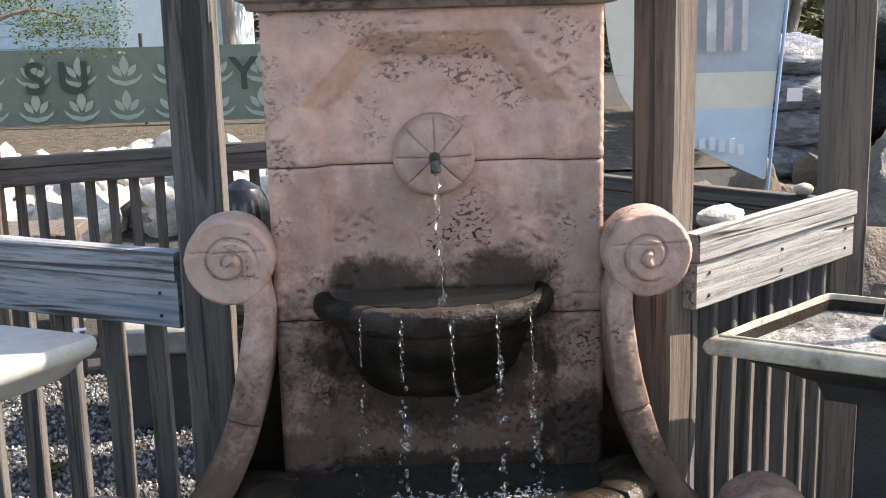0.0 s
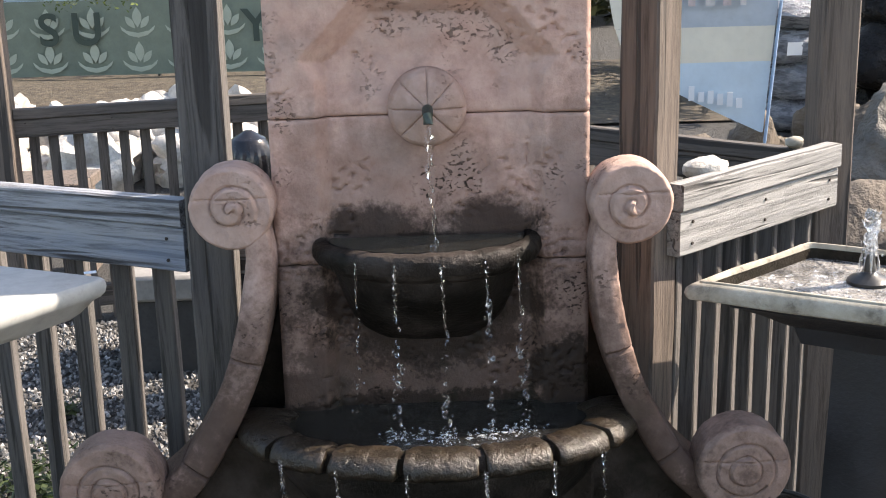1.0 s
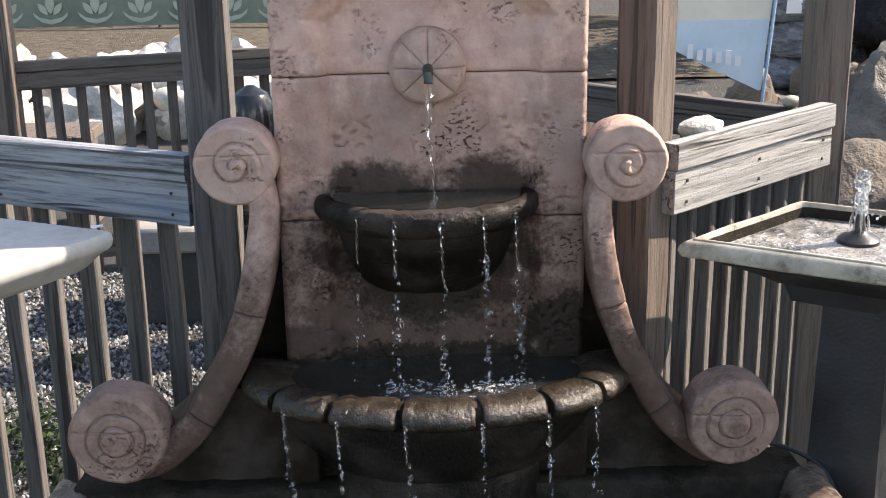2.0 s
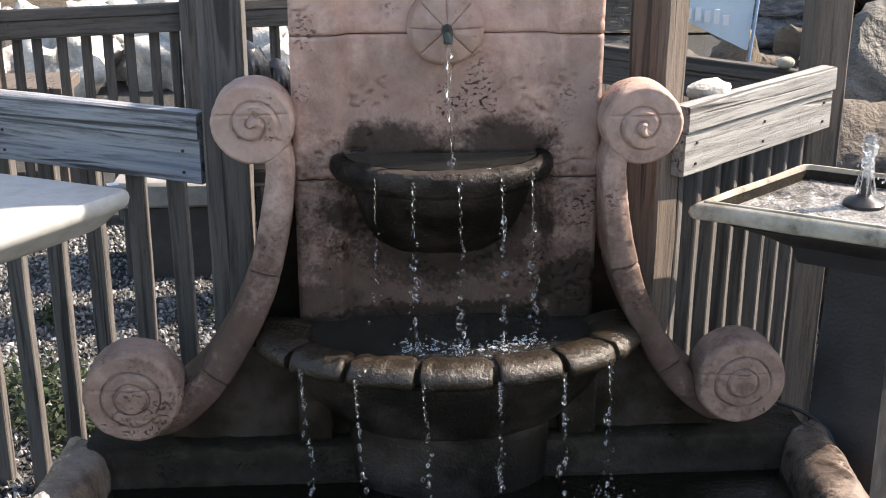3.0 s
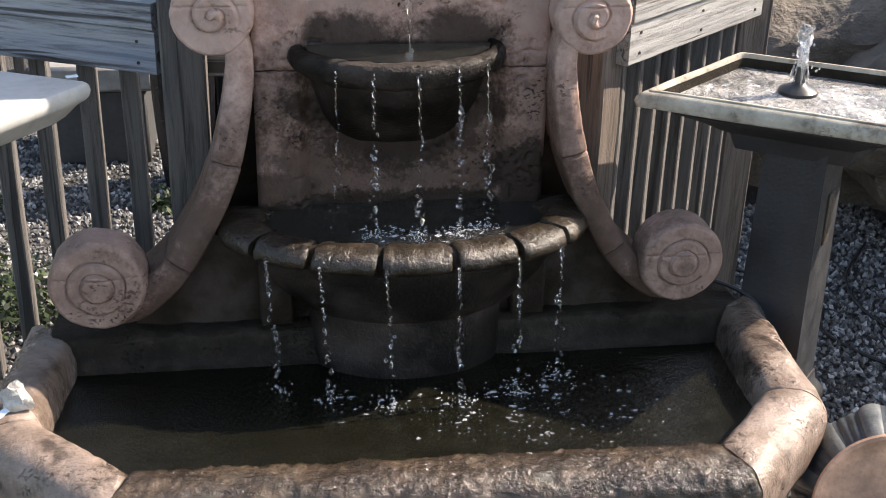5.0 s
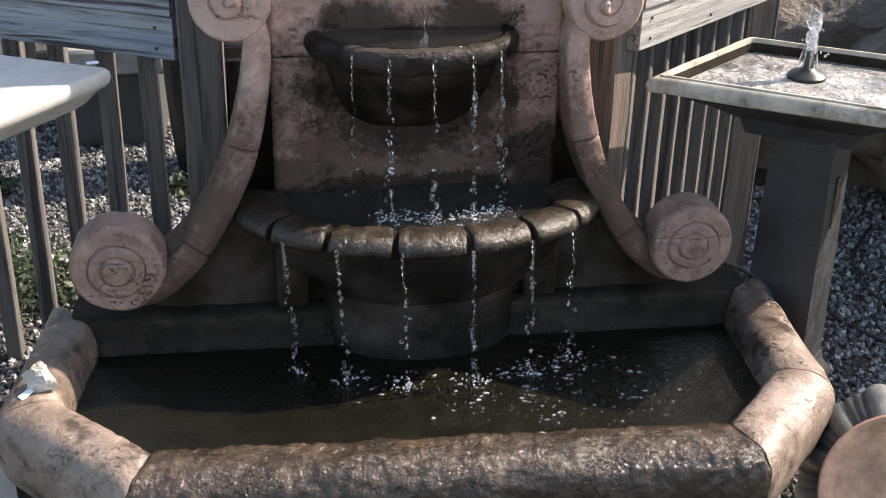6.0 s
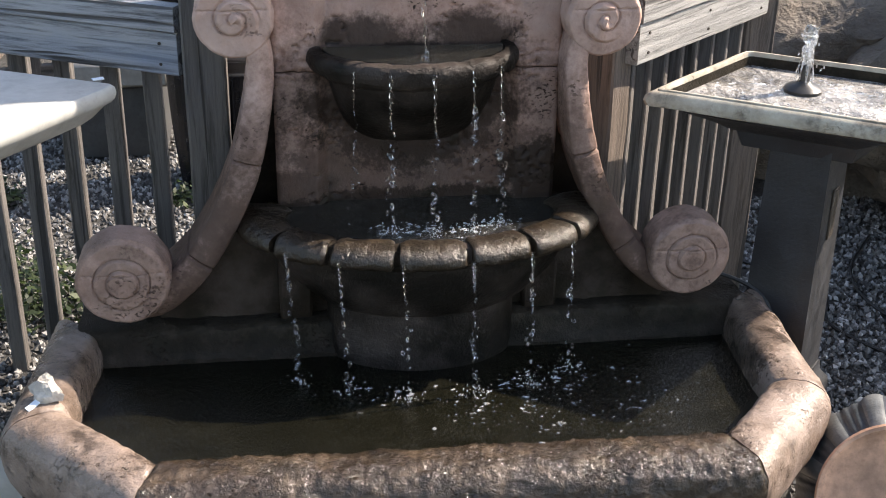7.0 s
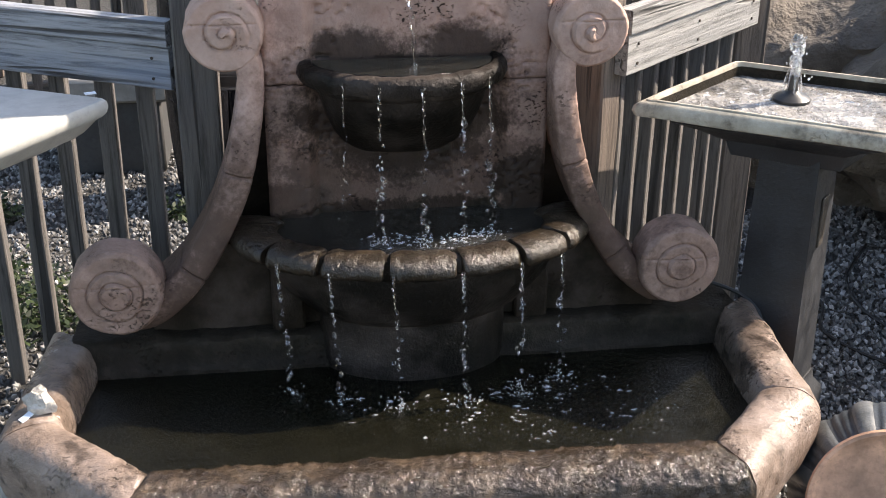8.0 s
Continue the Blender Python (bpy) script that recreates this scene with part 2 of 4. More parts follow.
# ---- building ----
class Shape:
    def __init__(self):
        self.v, self.f = [], []

    def add(self, verts, faces):
        n = len(self.v)
        self.v += [tuple(v) for v in verts]
        self.f += [tuple(i + n for i in f) for f in faces]
        return self

    def box(self, lo, hi, ch=0.004, m=None):
        """A box with chamfered edges."""
        (a, b, c), (d, e, g) = lo, hi
        bm = bmesh.new()
        bmesh.ops.create_cube(bm, size=1)
        for v in bm.verts:
            v.co = Vector(((a + d) / 2 + v.co.x * (d - a), (b + e) / 2 + v.co.y * (e - b), (c + g) / 2 + v.co.z * (g - c)))
        if ch:
            bmesh.ops.bevel(bm, geom=bm.edges[:], offset=ch, segments=1, affect="EDGES", profile=0.5)
        bm.verts.index_update()
        self.add([(m @ v.co if m else v.co) for v in bm.verts], [[v.index for v in f.verts] for f in bm.faces])
        bm.free()
        return self

    def rings(self, rings, closed=True, caps=True):
        """A skin over rings of equal length."""
        k = len(rings[0])
        n = len(self.v)
        for r in rings:
            self.v += [tuple(p) for p in r]
        for i in range(len(rings) - 1):
            for j in range(k if closed else k - 1):
                a, b = n + i * k + j, n + i * k + (j + 1) % k
                self.f.append((a, b, b + k, a + k))
        if caps and closed:
            self.f.append(tuple(n + j for j in reversed(range(k))))
            self.f.append(tuple(n + (len(rings) - 1) * k + j for j in range(k)))
        return self

    def grid(self, fn, us, vs):
        n, k = len(self.v), len(us)
        self.v += [tuple(fn(u, v)) for v in vs for u in us]
        for i in range(len(vs) - 1):
            for j in range(k - 1):
                a = n + i * k + j
                self.f.append((a, a + 1, a + k + 1, a + k))
        return self

    def blob(self, centre, radii, seg=8, rings=5, rough=0.0, seed=0.0, m=None):
        vs = []
        for i in range(1, rings):
            th = math.pi * i / rings
            for j in range(seg):
                ph = 2 * math.pi * j / seg
                d = Vector((math.sin(th) * math.cos(ph), math.sin(th) * math.sin(ph), math.cos(th)))
                vs.append(d)
        vs += [Vector((0, 0, 1)), Vector((0, 0, -1))]
        out = []
        for d in vs:
            s = 1 + rough * noise.noise(d * 1.7 + Vector((seed, seed * 1.3, -seed)))
            p = Vector((d.x * radii[0], d.y * radii[1], d.z * radii[2])) * s
            out.append((m @ p if m else p) + Vector(centre))
        fs = []
        top, bot = len(vs) - 2, len(vs) - 1
        for j in range(seg):
            fs.append((top, j, (j + 1) % seg))
            for i in range(rings - 2):
                a, b = i * seg + j, i * seg + (j + 1) % seg
                fs.append((a, a + seg, b + seg, b))
            fs.append(((rings - 2) * seg + j, bot, (rings - 2) * seg + (j + 1) % seg))
        return self.add(out, fs)

    def roughen(self, amp, scale):
        out = []
        for v in self.v:
            p = Vector(v)
            out.append(tuple(p + amp * noise.noise_vector(p * scale) + 0.4 * amp * noise.noise_vector(p * scale * 3.1)))
        self.v = out
        return self

    def mesh(self, name, mat, angle=38.0, smooth=True):
        me = bpy.data.meshes.new(name)
        me.from_pydata(self.v, [], self.f)
        me.materials.append(mat)
        bm = bmesh.new()
        bm.from_mesh(me)
        bmesh.ops.recalc_face_normals(bm, faces=bm.faces[:])
        bm.to_mesh(me)
        bm.free()
        if smooth:
            me.polygons.foreach_set("use_smooth", [True] * len(me.polygons))
            me.set_sharp_from_angle(angle=radians(angle))
        return me


def part(name, shape, mat, parent=None, label="", angle=38.0, smooth=True):
    ob = new(name, shape.mesh(name, mat, angle, smooth))
    ob.parent = parent
    return tagged(ob, label)


def thing(name, label, category, group="", kind="", at=(0, 0, 0)):
    ob = tagged(new(name), label, category, group, kind)
    ob.location = at
    return ob


def lerp(a, b, t):
    return a + (b - a) * t


def curve(points, n):
    """Points of a smooth line through the given ones."""
    pts = [Vector(p) for p in points]
    pts = [2 * pts[0] - pts[1]] + pts + [2 * pts[-1] - pts[-2]]
    out = []
    segs = len(pts) - 3
    for i in range(n + 1):
        s = min(segs - 1e-6, segs * i / n)
        k, t = int(s), s - int(s)
        p0, p1, p2, p3 = pts[k:k + 4]
        out.append(0.5 * (2 * p1 + (p2 - p0) * t + (2 * p0 - 5 * p1 + 4 * p2 - p3) * t * t + (3 * p1 - p0 - 3 * p2 + p3) * t ** 3))
    return out


def tube(shape, pts, radius, seg=8):
    rings = []
    for i, p in enumerate(pts):
        d = (pts[min(i + 1, len(pts) - 1)] - pts[max(i - 1, 0)]).normalized()
        a = d.cross(Vector((0.3, 0.1, 1)) if abs(d.z) < 0.9 else Vector((1, 0.2, 0))).normalized()
        b = d.cross(a)
        r = radius(i / (len(pts) - 1)) if callable(radius) else radius
        rings.append([p + r * (math.cos(2 * math.pi * j / seg) * a + math.sin(2 * math.pi * j / seg) * b) for j in range(seg)])
    return shape.rings(rings)


# ---- wall fountain ----
fountain = thing("wall_fountain", "pinkish cast stone wall fountain with dark wet bowls and scrolled sides", "fountain")
Z1, Z2, ZT = 1.19, 0.908, 1.462


def inside(x, z):
    """How far inside the sunk field of the back panel, in metres (negative: on the frame)."""
    x = abs(x)
    if z < 1.262:
        return 0.213 - x
    diag = ((0.236 - x) * 0.121 + (1.303 - z) * 0.113) / 0.1655
    return min(0.213 - x + (z - 1.262) * 0.8, 1.424 - z, diag)


def panel_face(x, z):
    d = inside(x, z)
    slope = lerp(0.024, 0.046, max(0.0, min(1.0, (z - 1.262) / 0.04)))
    deep = lerp(0.025, 0.044, max(0.0, min(1.0, (z - 1.215) / 0.09)))
    y = deep * max(0.0, min(1.0, d / slope)) if d > 0 else 0.0
    edge = min(x + 0.3, 0.3 - x)
    y += max(0.0, 0.010 - edge) ** 2 * 70
    p = Vector((x, 0, z))
    y += 0.0016 * noise.noise(p * 14) + 0.0010 * noise.noise(p * 45)
    cluster = noise.noise(p * 8 + Vector((3, 1, 7))) + 0.35 * noise.noise(p * 21)
    if cluster > 0.12:
        pit = noise.noise(Vector((x * 62, 5, z * 95)))
        y += 0.007 * max(0.0, min(1.0, (pit - 0.18) * 6)) * min(1.0, (cluster - 0.12) * 6)
    return y


def panel_block(name, z0, z1):
    s = Shape()
    n = int((z1 - z0) / 0.0042)
    us, vs = [lerp(-0.3, 0.3, i / 140) for i in range(141)], [lerp(z0, z1, i / n) for i in range(n + 1)]

    def at(x, z):
        e = min(z - z0, z1 - z)
        return x, panel_face(x, z) + max(0.0, 0.004 - e) * 1.3, z
    s.grid(at, us, vs)
    s.rings([[(-0.298, 0.07, z0), (0.298, 0.07, z0), (0.298, 0.13, z0), (-0.298, 0.13, z0)], [(-0.298, 0.07, z1), (0.298, 0.07, z1), (0.298, 0.13, z1), (-0.298, 0.13, z1)]])
    s.rings([[at(-0.3, z) for z in vs], [(-0.3, 0.12, z) for z in vs]], closed=False)
    s.rings([[at(0.3, z) for z in vs], [(0.3, 0.12, z) for z in vs]], closed=False)
    s.rings([[at(x, z0) for x in us], [(x, 0.08, z0) for x in us]], closed=False)
    s.rings([[at(x, z1) for x in us], [(x, 0.08, z1) for x in us]], closed=False)
    return part(name, s, stone_panel, fountain, angle=60)


panel_block("back_panel_top", Z1 + 0.001, ZT)
panel_block("back_panel_middle", Z2 + 0.001, Z1 - 0.001)
panel_block("back_panel_bottom", 0.588, Z2 - 0.001)

# crowning cornice, in the brown rim stone so its shade lies in the colour
s = Shape()
prof = [(0.0, ZT), (-0.018, ZT + 0.004), (-0.022, ZT + 0.016), (-0.036, ZT + 0.022), (-0.040, ZT + 0.045), (-0.034, ZT + 0.062), (0.0, ZT + 0.07), (0.14, ZT + 0.07), (0.14, ZT)]
s.rings([[(x * (1 - 0) + math.copysign(1, x) * (-y if y < 0 else 0), y, z) for y, z in prof] for x in (-0.3, -0.15, 0.15, 0.3)])
part("cornice", s.roughen(0.0015, 20), stone_rim, fountain)


def rosette():
    """A shallow dome with eight grooved petals."""
    s = Shape()
    R, seg, rr = 0.0735, 160, 26

    def at(u, v):
        r = R * v
        g = abs(((u / (2 * math.pi) * 8 + 0.5) % 1) - 0.5) * 2
        h = 0.030 + 0.026 * (1 - v ** 1.5) - 0.014 * max(0.0, (v - 0.86) / 0.14) ** 2
        h += 0.0035 * math.sqrt(max(0.0, g)) * min(1, v * 1.6)
        groove = max(0.0, 1 - g * r * 2 * math.pi / 16 / 0.0024)
        h -= 0.0025 * groove * min(1, v * 3)
        return r * math.cos(u) - 0.004, 0.026 - h, 1.205 + r * math.sin(u)
    s.grid(at, [2 * math.pi * i / seg for i in range(seg + 1)], [0.02 + 0.98 * i / rr for i in range(rr + 1)])
    s.rings([[at(2 * math.pi * i / seg, 1) for i in range(seg)], [(p[0], 0.06, p[2]) for p in [at(2 * math.pi * i / seg, 1) for i in range(seg)]]], caps=False)
    return s


rose = part("rosette", rosette(), stone_scroll, fountain, "domed rosette with eight grooved petals", 30)
bronze = plain("green_bronze", (0.055, 0.070, 0.060), 0.45, 0.6, vary=0.5, scale=60)
s = Shape()
tube(s, [Vector(p) for p in ((-0.004, -0.015, 1.206), (-0.004, -0.045, 1.205), (-0.004, -0.060, 1.200), (-0.004, -0.065, 1.185))], lambda t: 0.011 - 0.002 * t, 12)
part("spout", s, bronze, rose, "small verdigris bronze spout")


# scrolled side arms
def arm(side, dx):
    k = -1 if side == "left" else 1
    pts = curve([(0.335, 0, 1.03), (0.318, 0, 0.95), (0.322, 0, 0.88), (0.335, 0, 0.80), (0.360, 0, 0.71), (0.400, 0, 0.62), (0.452, 0, 0.535), (0.505, 0, 0.482), (0.552, 0, 0.456), (0.60, 0, 0.452)], 150)
    s = Shape()
    rings = []
    for i, p in enumerate(pts):
        t = i / 150
        d = (pts[min(i + 1, 150)] - pts[max(i - 1, 0)]).normalized()
        a = Vector((-d.z, 0, d.x))
        w = (0.024 if k < 0 else 0.021) + 0.007 * math.sin(math.pi * min(1, t * 1.1)) + 0.022 * max(0.0, t - 0.55)
        if any(abs(t - q) < 0.0034 for q in (0.40, 0.66)):
            w -= 0.004
        if i > 130:
            w *= 1 - 0.45 * (i - 130) / 20
        y0, y1 = -0.055 - 0.085 * t + (0.006 if any(abs(t - q) < 0.0034 for q in (0.40, 0.66)) else 0.0), 0.06 - 0.04 * t
        ring = []
        for u, y in ((-1, y1), (-1, y0 + 0.012), (-0.94, y0 + 0.004), (-0.8, y0), (0, y0 - 0.004), (0.8, y0), (0.94, y0 + 0.004), (1, y0 + 0.012), (1, y1)):
            q = p + a * (u * w) + Vector((0.004 * (1 - t), 0, 0))
            ring.append((k * q.x + dx * t, y, q.z))
        rings.append(ring)
    s.rings(rings)
    s.roughen(0.0016, 9).roughen(0.0007, 80)
    body = part("scroll_arm", s, stone_arm, fountain)

    def disc(name, cx, cz, r, yf, depth, flip):
        s = Shape()
        seg, rr = 120, 56

        def face(u, v):
            rad = r * v
            a = ((u + 0.6) * flip / (2 * math.pi)) % 1
            coil = 0.66 - 0.34 * a
            h = 0.0
            if name == "lower_scroll":
                # one sweeping groove round a raised button
                q = 0.64 - 0.07 * a
                fade = min(1.0, a / 0.12)
                h -= 0.0045 * fade * max(0.0, 1 - abs(v - q) / 0.035)
                h += 0.004 * max(0.0, min(1.0, (q - v) / 0.06))
                h += 0.0055 * max(0.0, min(1.0, (0.33 - v) / 0.05)) - 0.003 * max(0.0, 1 - abs(v - 0.345) / 0.035)
            else:
                for turn in (0, 1):
                    q = coil - 0.34 * turn
                    fade = min(1.0, a / 0.22) if turn == 0 else max(0.0, min(1.0, q / 0.12))
                    h += 0.0095 * (fade if turn == 0 else 1.0) * max(0.0, min(1.0, (q - v) / 0.07)) ** 0.6
                    h -= 0.004 * fade * max(0.0, 1 - abs(v - q - 0.02) / 0.05)
            if v > 0.9:
                h -= 0.012 * ((v - 0.9) / 0.1) ** 2
            z = cz + rad * math.sin(u)
            h -= 0.004 * max(0.0, 1 - abs(z - cz - 0.02) / 0.0028)
            return cx + rad * math.cos(u), yf - h, z
        us = [2 * math.pi * i / seg for i in range(seg + 1)]
        s.grid(face, us, [0.01 + 0.99 * i / rr for i in range(rr + 1)])
        s.rings([[face(u, 1) for u in us[:-1]], [(face(u, 1)[0], yf + depth * 0.5, face(u, 1)[2]) for u in us[:-1]], [(face(u, 1)[0], yf + depth, face(u, 1)[2]) for u in us[:-1]]], caps=True)
        s.roughen(0.0018, 24).roughen(0.0009, 90)
        return part(name, s, stone_scroll, body, "rounded scroll end carved with a spiral", 50)
    disc("upper_scroll", k * 0.370, 1.037 if k < 0 else 1.026, 0.078, -0.066, 0.085, -k)
    disc("lower_scroll", k * 0.595 + 1.2 * dx, 0.520, 0.095 if k < 0 else 0.090, -0.150, 0.085, k)


arm("left", -0.02)
arm("right", -0.015)

# plain base wall between the arms
s = Shape()
outline = [(-0.56, 0.33), (-0.56, 0.43), (-0.47, 0.50), (-0.41, 0.585), (0.39, 0.585), (0.46, 0.50), (0.55, 0.43), (0.55, 0.33)]
s.rings([[(x, -0.060, z) for x, z in outline], [(x, 0.10, z) for x, z in outline]])
part("base_wall", s, stone_wet_shade, fountain)
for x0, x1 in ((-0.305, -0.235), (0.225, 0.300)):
    part("buttress", Shape().box((x0, -0.085, 0.33), (x1, -0.055, 0.575), 0.006).roughen(0.002, 20), stone_wet_shade, fountain)
# dark sheet whose colour gives the recess between panel and arms its shade
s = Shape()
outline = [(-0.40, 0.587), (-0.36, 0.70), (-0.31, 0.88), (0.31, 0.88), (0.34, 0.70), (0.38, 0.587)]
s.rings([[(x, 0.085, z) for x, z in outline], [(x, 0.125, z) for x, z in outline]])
part("backing", s, stone_wet_shade, fountain)


def bowl_line(a, b, n, y0=0.0):
    """Points of a half oval, from one side round the front to the other."""
    return [(-a * math.cos(math.pi * i / n), y0 - b * math.sin(math.pi * i / n)) for i in range(n + 1)]


def half_bowl(name, levels, mat, parent, n=90, dx=0.0):
    s = Shape()
    s.rings([[(x + dx, y, z) for x, y in bowl_line(a, b, n, y0)] + [(a + dx, 0.03, z), (-a + dx, 0.03, z)] for a, b, y0, z in levels])
    return part(name, s.roughen(0.0022, 25).roughen(0.0015, 70), mat, parent)


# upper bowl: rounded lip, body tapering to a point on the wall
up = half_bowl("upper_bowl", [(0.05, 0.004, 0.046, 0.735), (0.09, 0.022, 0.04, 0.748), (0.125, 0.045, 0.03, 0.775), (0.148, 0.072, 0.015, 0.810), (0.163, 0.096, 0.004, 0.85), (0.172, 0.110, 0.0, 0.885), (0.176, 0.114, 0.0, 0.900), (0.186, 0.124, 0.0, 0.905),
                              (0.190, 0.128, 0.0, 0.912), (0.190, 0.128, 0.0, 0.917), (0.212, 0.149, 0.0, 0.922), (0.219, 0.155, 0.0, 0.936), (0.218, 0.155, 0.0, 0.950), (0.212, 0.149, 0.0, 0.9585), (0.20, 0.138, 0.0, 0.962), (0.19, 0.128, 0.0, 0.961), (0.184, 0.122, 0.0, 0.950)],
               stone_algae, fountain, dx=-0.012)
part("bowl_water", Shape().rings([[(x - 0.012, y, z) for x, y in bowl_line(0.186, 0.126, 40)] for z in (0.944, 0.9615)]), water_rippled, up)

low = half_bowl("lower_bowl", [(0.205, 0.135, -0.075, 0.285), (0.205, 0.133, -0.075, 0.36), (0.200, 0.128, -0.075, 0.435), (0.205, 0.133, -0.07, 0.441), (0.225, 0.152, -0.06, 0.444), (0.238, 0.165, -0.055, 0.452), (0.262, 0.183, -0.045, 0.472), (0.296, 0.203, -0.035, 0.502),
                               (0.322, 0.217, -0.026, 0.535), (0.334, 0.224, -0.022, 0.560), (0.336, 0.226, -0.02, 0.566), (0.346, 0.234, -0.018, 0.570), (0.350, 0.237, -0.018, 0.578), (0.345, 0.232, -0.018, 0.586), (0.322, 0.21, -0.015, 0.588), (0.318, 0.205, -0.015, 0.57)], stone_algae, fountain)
part("bowl_water", Shape().rings([[(x, y, z) for x, y in bowl_line(0.345, 0.232, 60, -0.015)] + [(0.345, 0.03, z), (-0.345, 0.03, z)] for z in (0.60, 0.611)]), water_rippled, low)

# coping stones round the lower bowl, with a notch between each two
COPING = [(-0.046, -0.018), (-0.046, 0.006), (-0.036, 0.013), (-0.015, 0.016), (0.006, 0.016), (0.022, 0.012), (0.032, 0.005), (0.037, -0.005), (0.037, -0.015), (0.032, -0.023), (0.018, -0.028), (-0.02, -0.028)]
CUTS = [-90, -57, -34, -11.5, 11.5, 34, 57, 90]
for c0, c1 in zip(CUTS, CUTS[1:]):
    s = Shape()
    gap = 1.1
    rings = []
    n = 26
    for i in range(n + 1):
        th = radians(lerp(c0 + (gap if c0 > -90 else -12), c1 - (gap if c1 < 90 else -12), i / n))
        end = min(i, n - i)
        sh = 0.88 if end == 0 else (0.97 if end == 1 else 1.0)
        wide = 1.0 + 0.55 * max(0.0, (abs(math.degrees(th)) - 50) / 40) ** 1.5
        cx, cy = 0.352 * math.sin(th), -0.045 - 0.21 * math.cos(th)
        nx, ny = math.sin(th) * 0.21, -math.cos(th) * 0.352
        l = math.hypot(nx, ny)
        nx, ny = nx / l, ny / l
        ring = []
        for u, w in COPING:
            u = u * sh * (wide if u < 0 else 1.0)
            ring.append((cx + nx * u, cy + ny * u, 0.611 + w * sh))
        rings.append(ring)
    part("coping_stone", s.rings(rings).roughen(0.0032, 40).roughen(0.0020, 95), stone_lip, low, angle=60)
# the bed that the coping stones lie on, closing the notches behind
rings = []
for i in range(121):
    th = radians(lerp(-100, 100, i / 120))
    cx, cy = 0.352 * math.sin(th), -0.045 - 0.21 * math.cos(th)
    nx, ny = math.sin(th) * 0.21, -math.cos(th) * 0.352
    l = math.hypot(nx, ny)
    rings.append([(cx + nx / l * u, cy + ny / l * u, 0.611 + w) for u, w in ((-0.030, -0.022), (-0.030, 0.008), (-0.012, 0.011), (0.004, 0.008), (0.012, -0.010), (0.010, -0.022))])
part("coping_bed", Shape().rings(rings).roughen(0.002, 50), stone_wet_shade, low)

# ---- basin ----
basin = thing("fountain_basin", "brown weathered stone basin with thick rounded rim and murky water", "basin")
CORNERS = [(-0.73, -0.06), (-0.765, -0.405), (-0.545, -0.62), (0.530, -0.645), (0.718, -0.445), (0.738, -0.07)]


def rim_piece(k, name, mat=None):
    pts = [Vector((x, y, 0)) for x, y in CORNERS]
    m = len(pts)
    a, b = pts[k], pts[(k + 1) % m]
    d = (b - a).normalized()
    out = Vector((d.y, -d.x, 0)) * (1 if (Vector((0, -0.3, 0)) - a).dot(Vector((d.y, -d.x, 0))) < 0 else -1)
    before, after = (a - pts[k - 1]).normalized(), (pts[(k + 2) % m] - b).normalized()
    ca, cb = (before + d).normalized(), (after + d).normalized()
    s = Shape()
    rings = []
    front = name == "rim_front"
    n = max(6, int((b - a).length / (0.006 if front else 0.009)))
    seg = 72 if front else 48
    R = 0.070
    for i in range(n + 1):
        t = i / n
        sh = 1.0 if 0 < i < n else 0.965
        ring = []
        for j in range(seg):
            th = 2 * math.pi * j / seg
            u, w = math.cos(th), math.sin(th)
            # fuller on the side of the water
            e = 0.62 if u < 0 else 0.85
            u, w = math.copysign(abs(u) ** e, u) * R * sh * (0.80 if u < 0 and not front else 1.0), math.copysign(abs(w) ** 0.85, w) * R * sh
            if w < 0:
                w *= 1.7
            p = a.lerp(b, t)
            # mitre: slide along the line so that the ends lie in the corner planes
            off = out * u
            sa, sb = off.dot(ca) / ca.dot(d), off.dot(cb) / cb.dot(d)
            p = p + off - d * lerp(sa, sb, t) + d * (0.0015 * (1 - 2 * t))
            ring.append((p.x, p.y, 0.318 + w))
        rings.append(ring)
    s.rings(rings).roughen(0.0045, 15).roughen(0.0040 if front else 0.0018, 60)
    if front:
        s.roughen(0.0022, 150)
    return part(name, s, mat or stone_rim, basin, angle=70)


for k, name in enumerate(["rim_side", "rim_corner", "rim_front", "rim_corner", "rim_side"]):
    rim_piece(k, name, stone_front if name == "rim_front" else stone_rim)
s = Shape()
prof = [(0.02, 0.384), (-0.03, 0.386), (-0.06, 0.387), (-0.085, 0.387), (-0.100, 0.385), (-0.108, 0.380), (-0.111, 0.372), (-0.113, 0.355), (-0.116, 0.340), (-0.120, 0.328), (-0.128, 0.320), (-0.130, 0.30), (-0.130, 0.22), (0.02, 0.22)]
s.rings([[(x, y, z) for y, z in prof] for x in [lerp(-0.73, 0.738, i / 130) for i in range(131)]])
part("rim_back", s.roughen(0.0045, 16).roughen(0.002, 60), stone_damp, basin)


def inset(r, z, k=1.0):
    cx, cy = -0.02, -0.33
    return [(cx + (x - cx) * r, cy + (y - cy) * r * k, z) for x, y in CORNERS]


part("body", Shape().rings([inset(0.93, 0.0), inset(0.80, 0.10), inset(0.97, 0.22), inset(0.98, 0.26)]), stone_rim, basin)
part("pond_water", Shape().rings([inset(0.985, 0.300), inset(0.985, 0.312)]), water_dark, basin)

# ---- ground ----
s = Shape()
s.grid(lambda x, y: (x, y, 0.0), [-1500, -60, -12, -4, 4, 12, 60, 1500], [-1500, -60, -12, -4, 4, 12, 60, 1500])
tagged(part("ground", s, gravel_ground), "grey gravel ground", "ground", kind="structure")


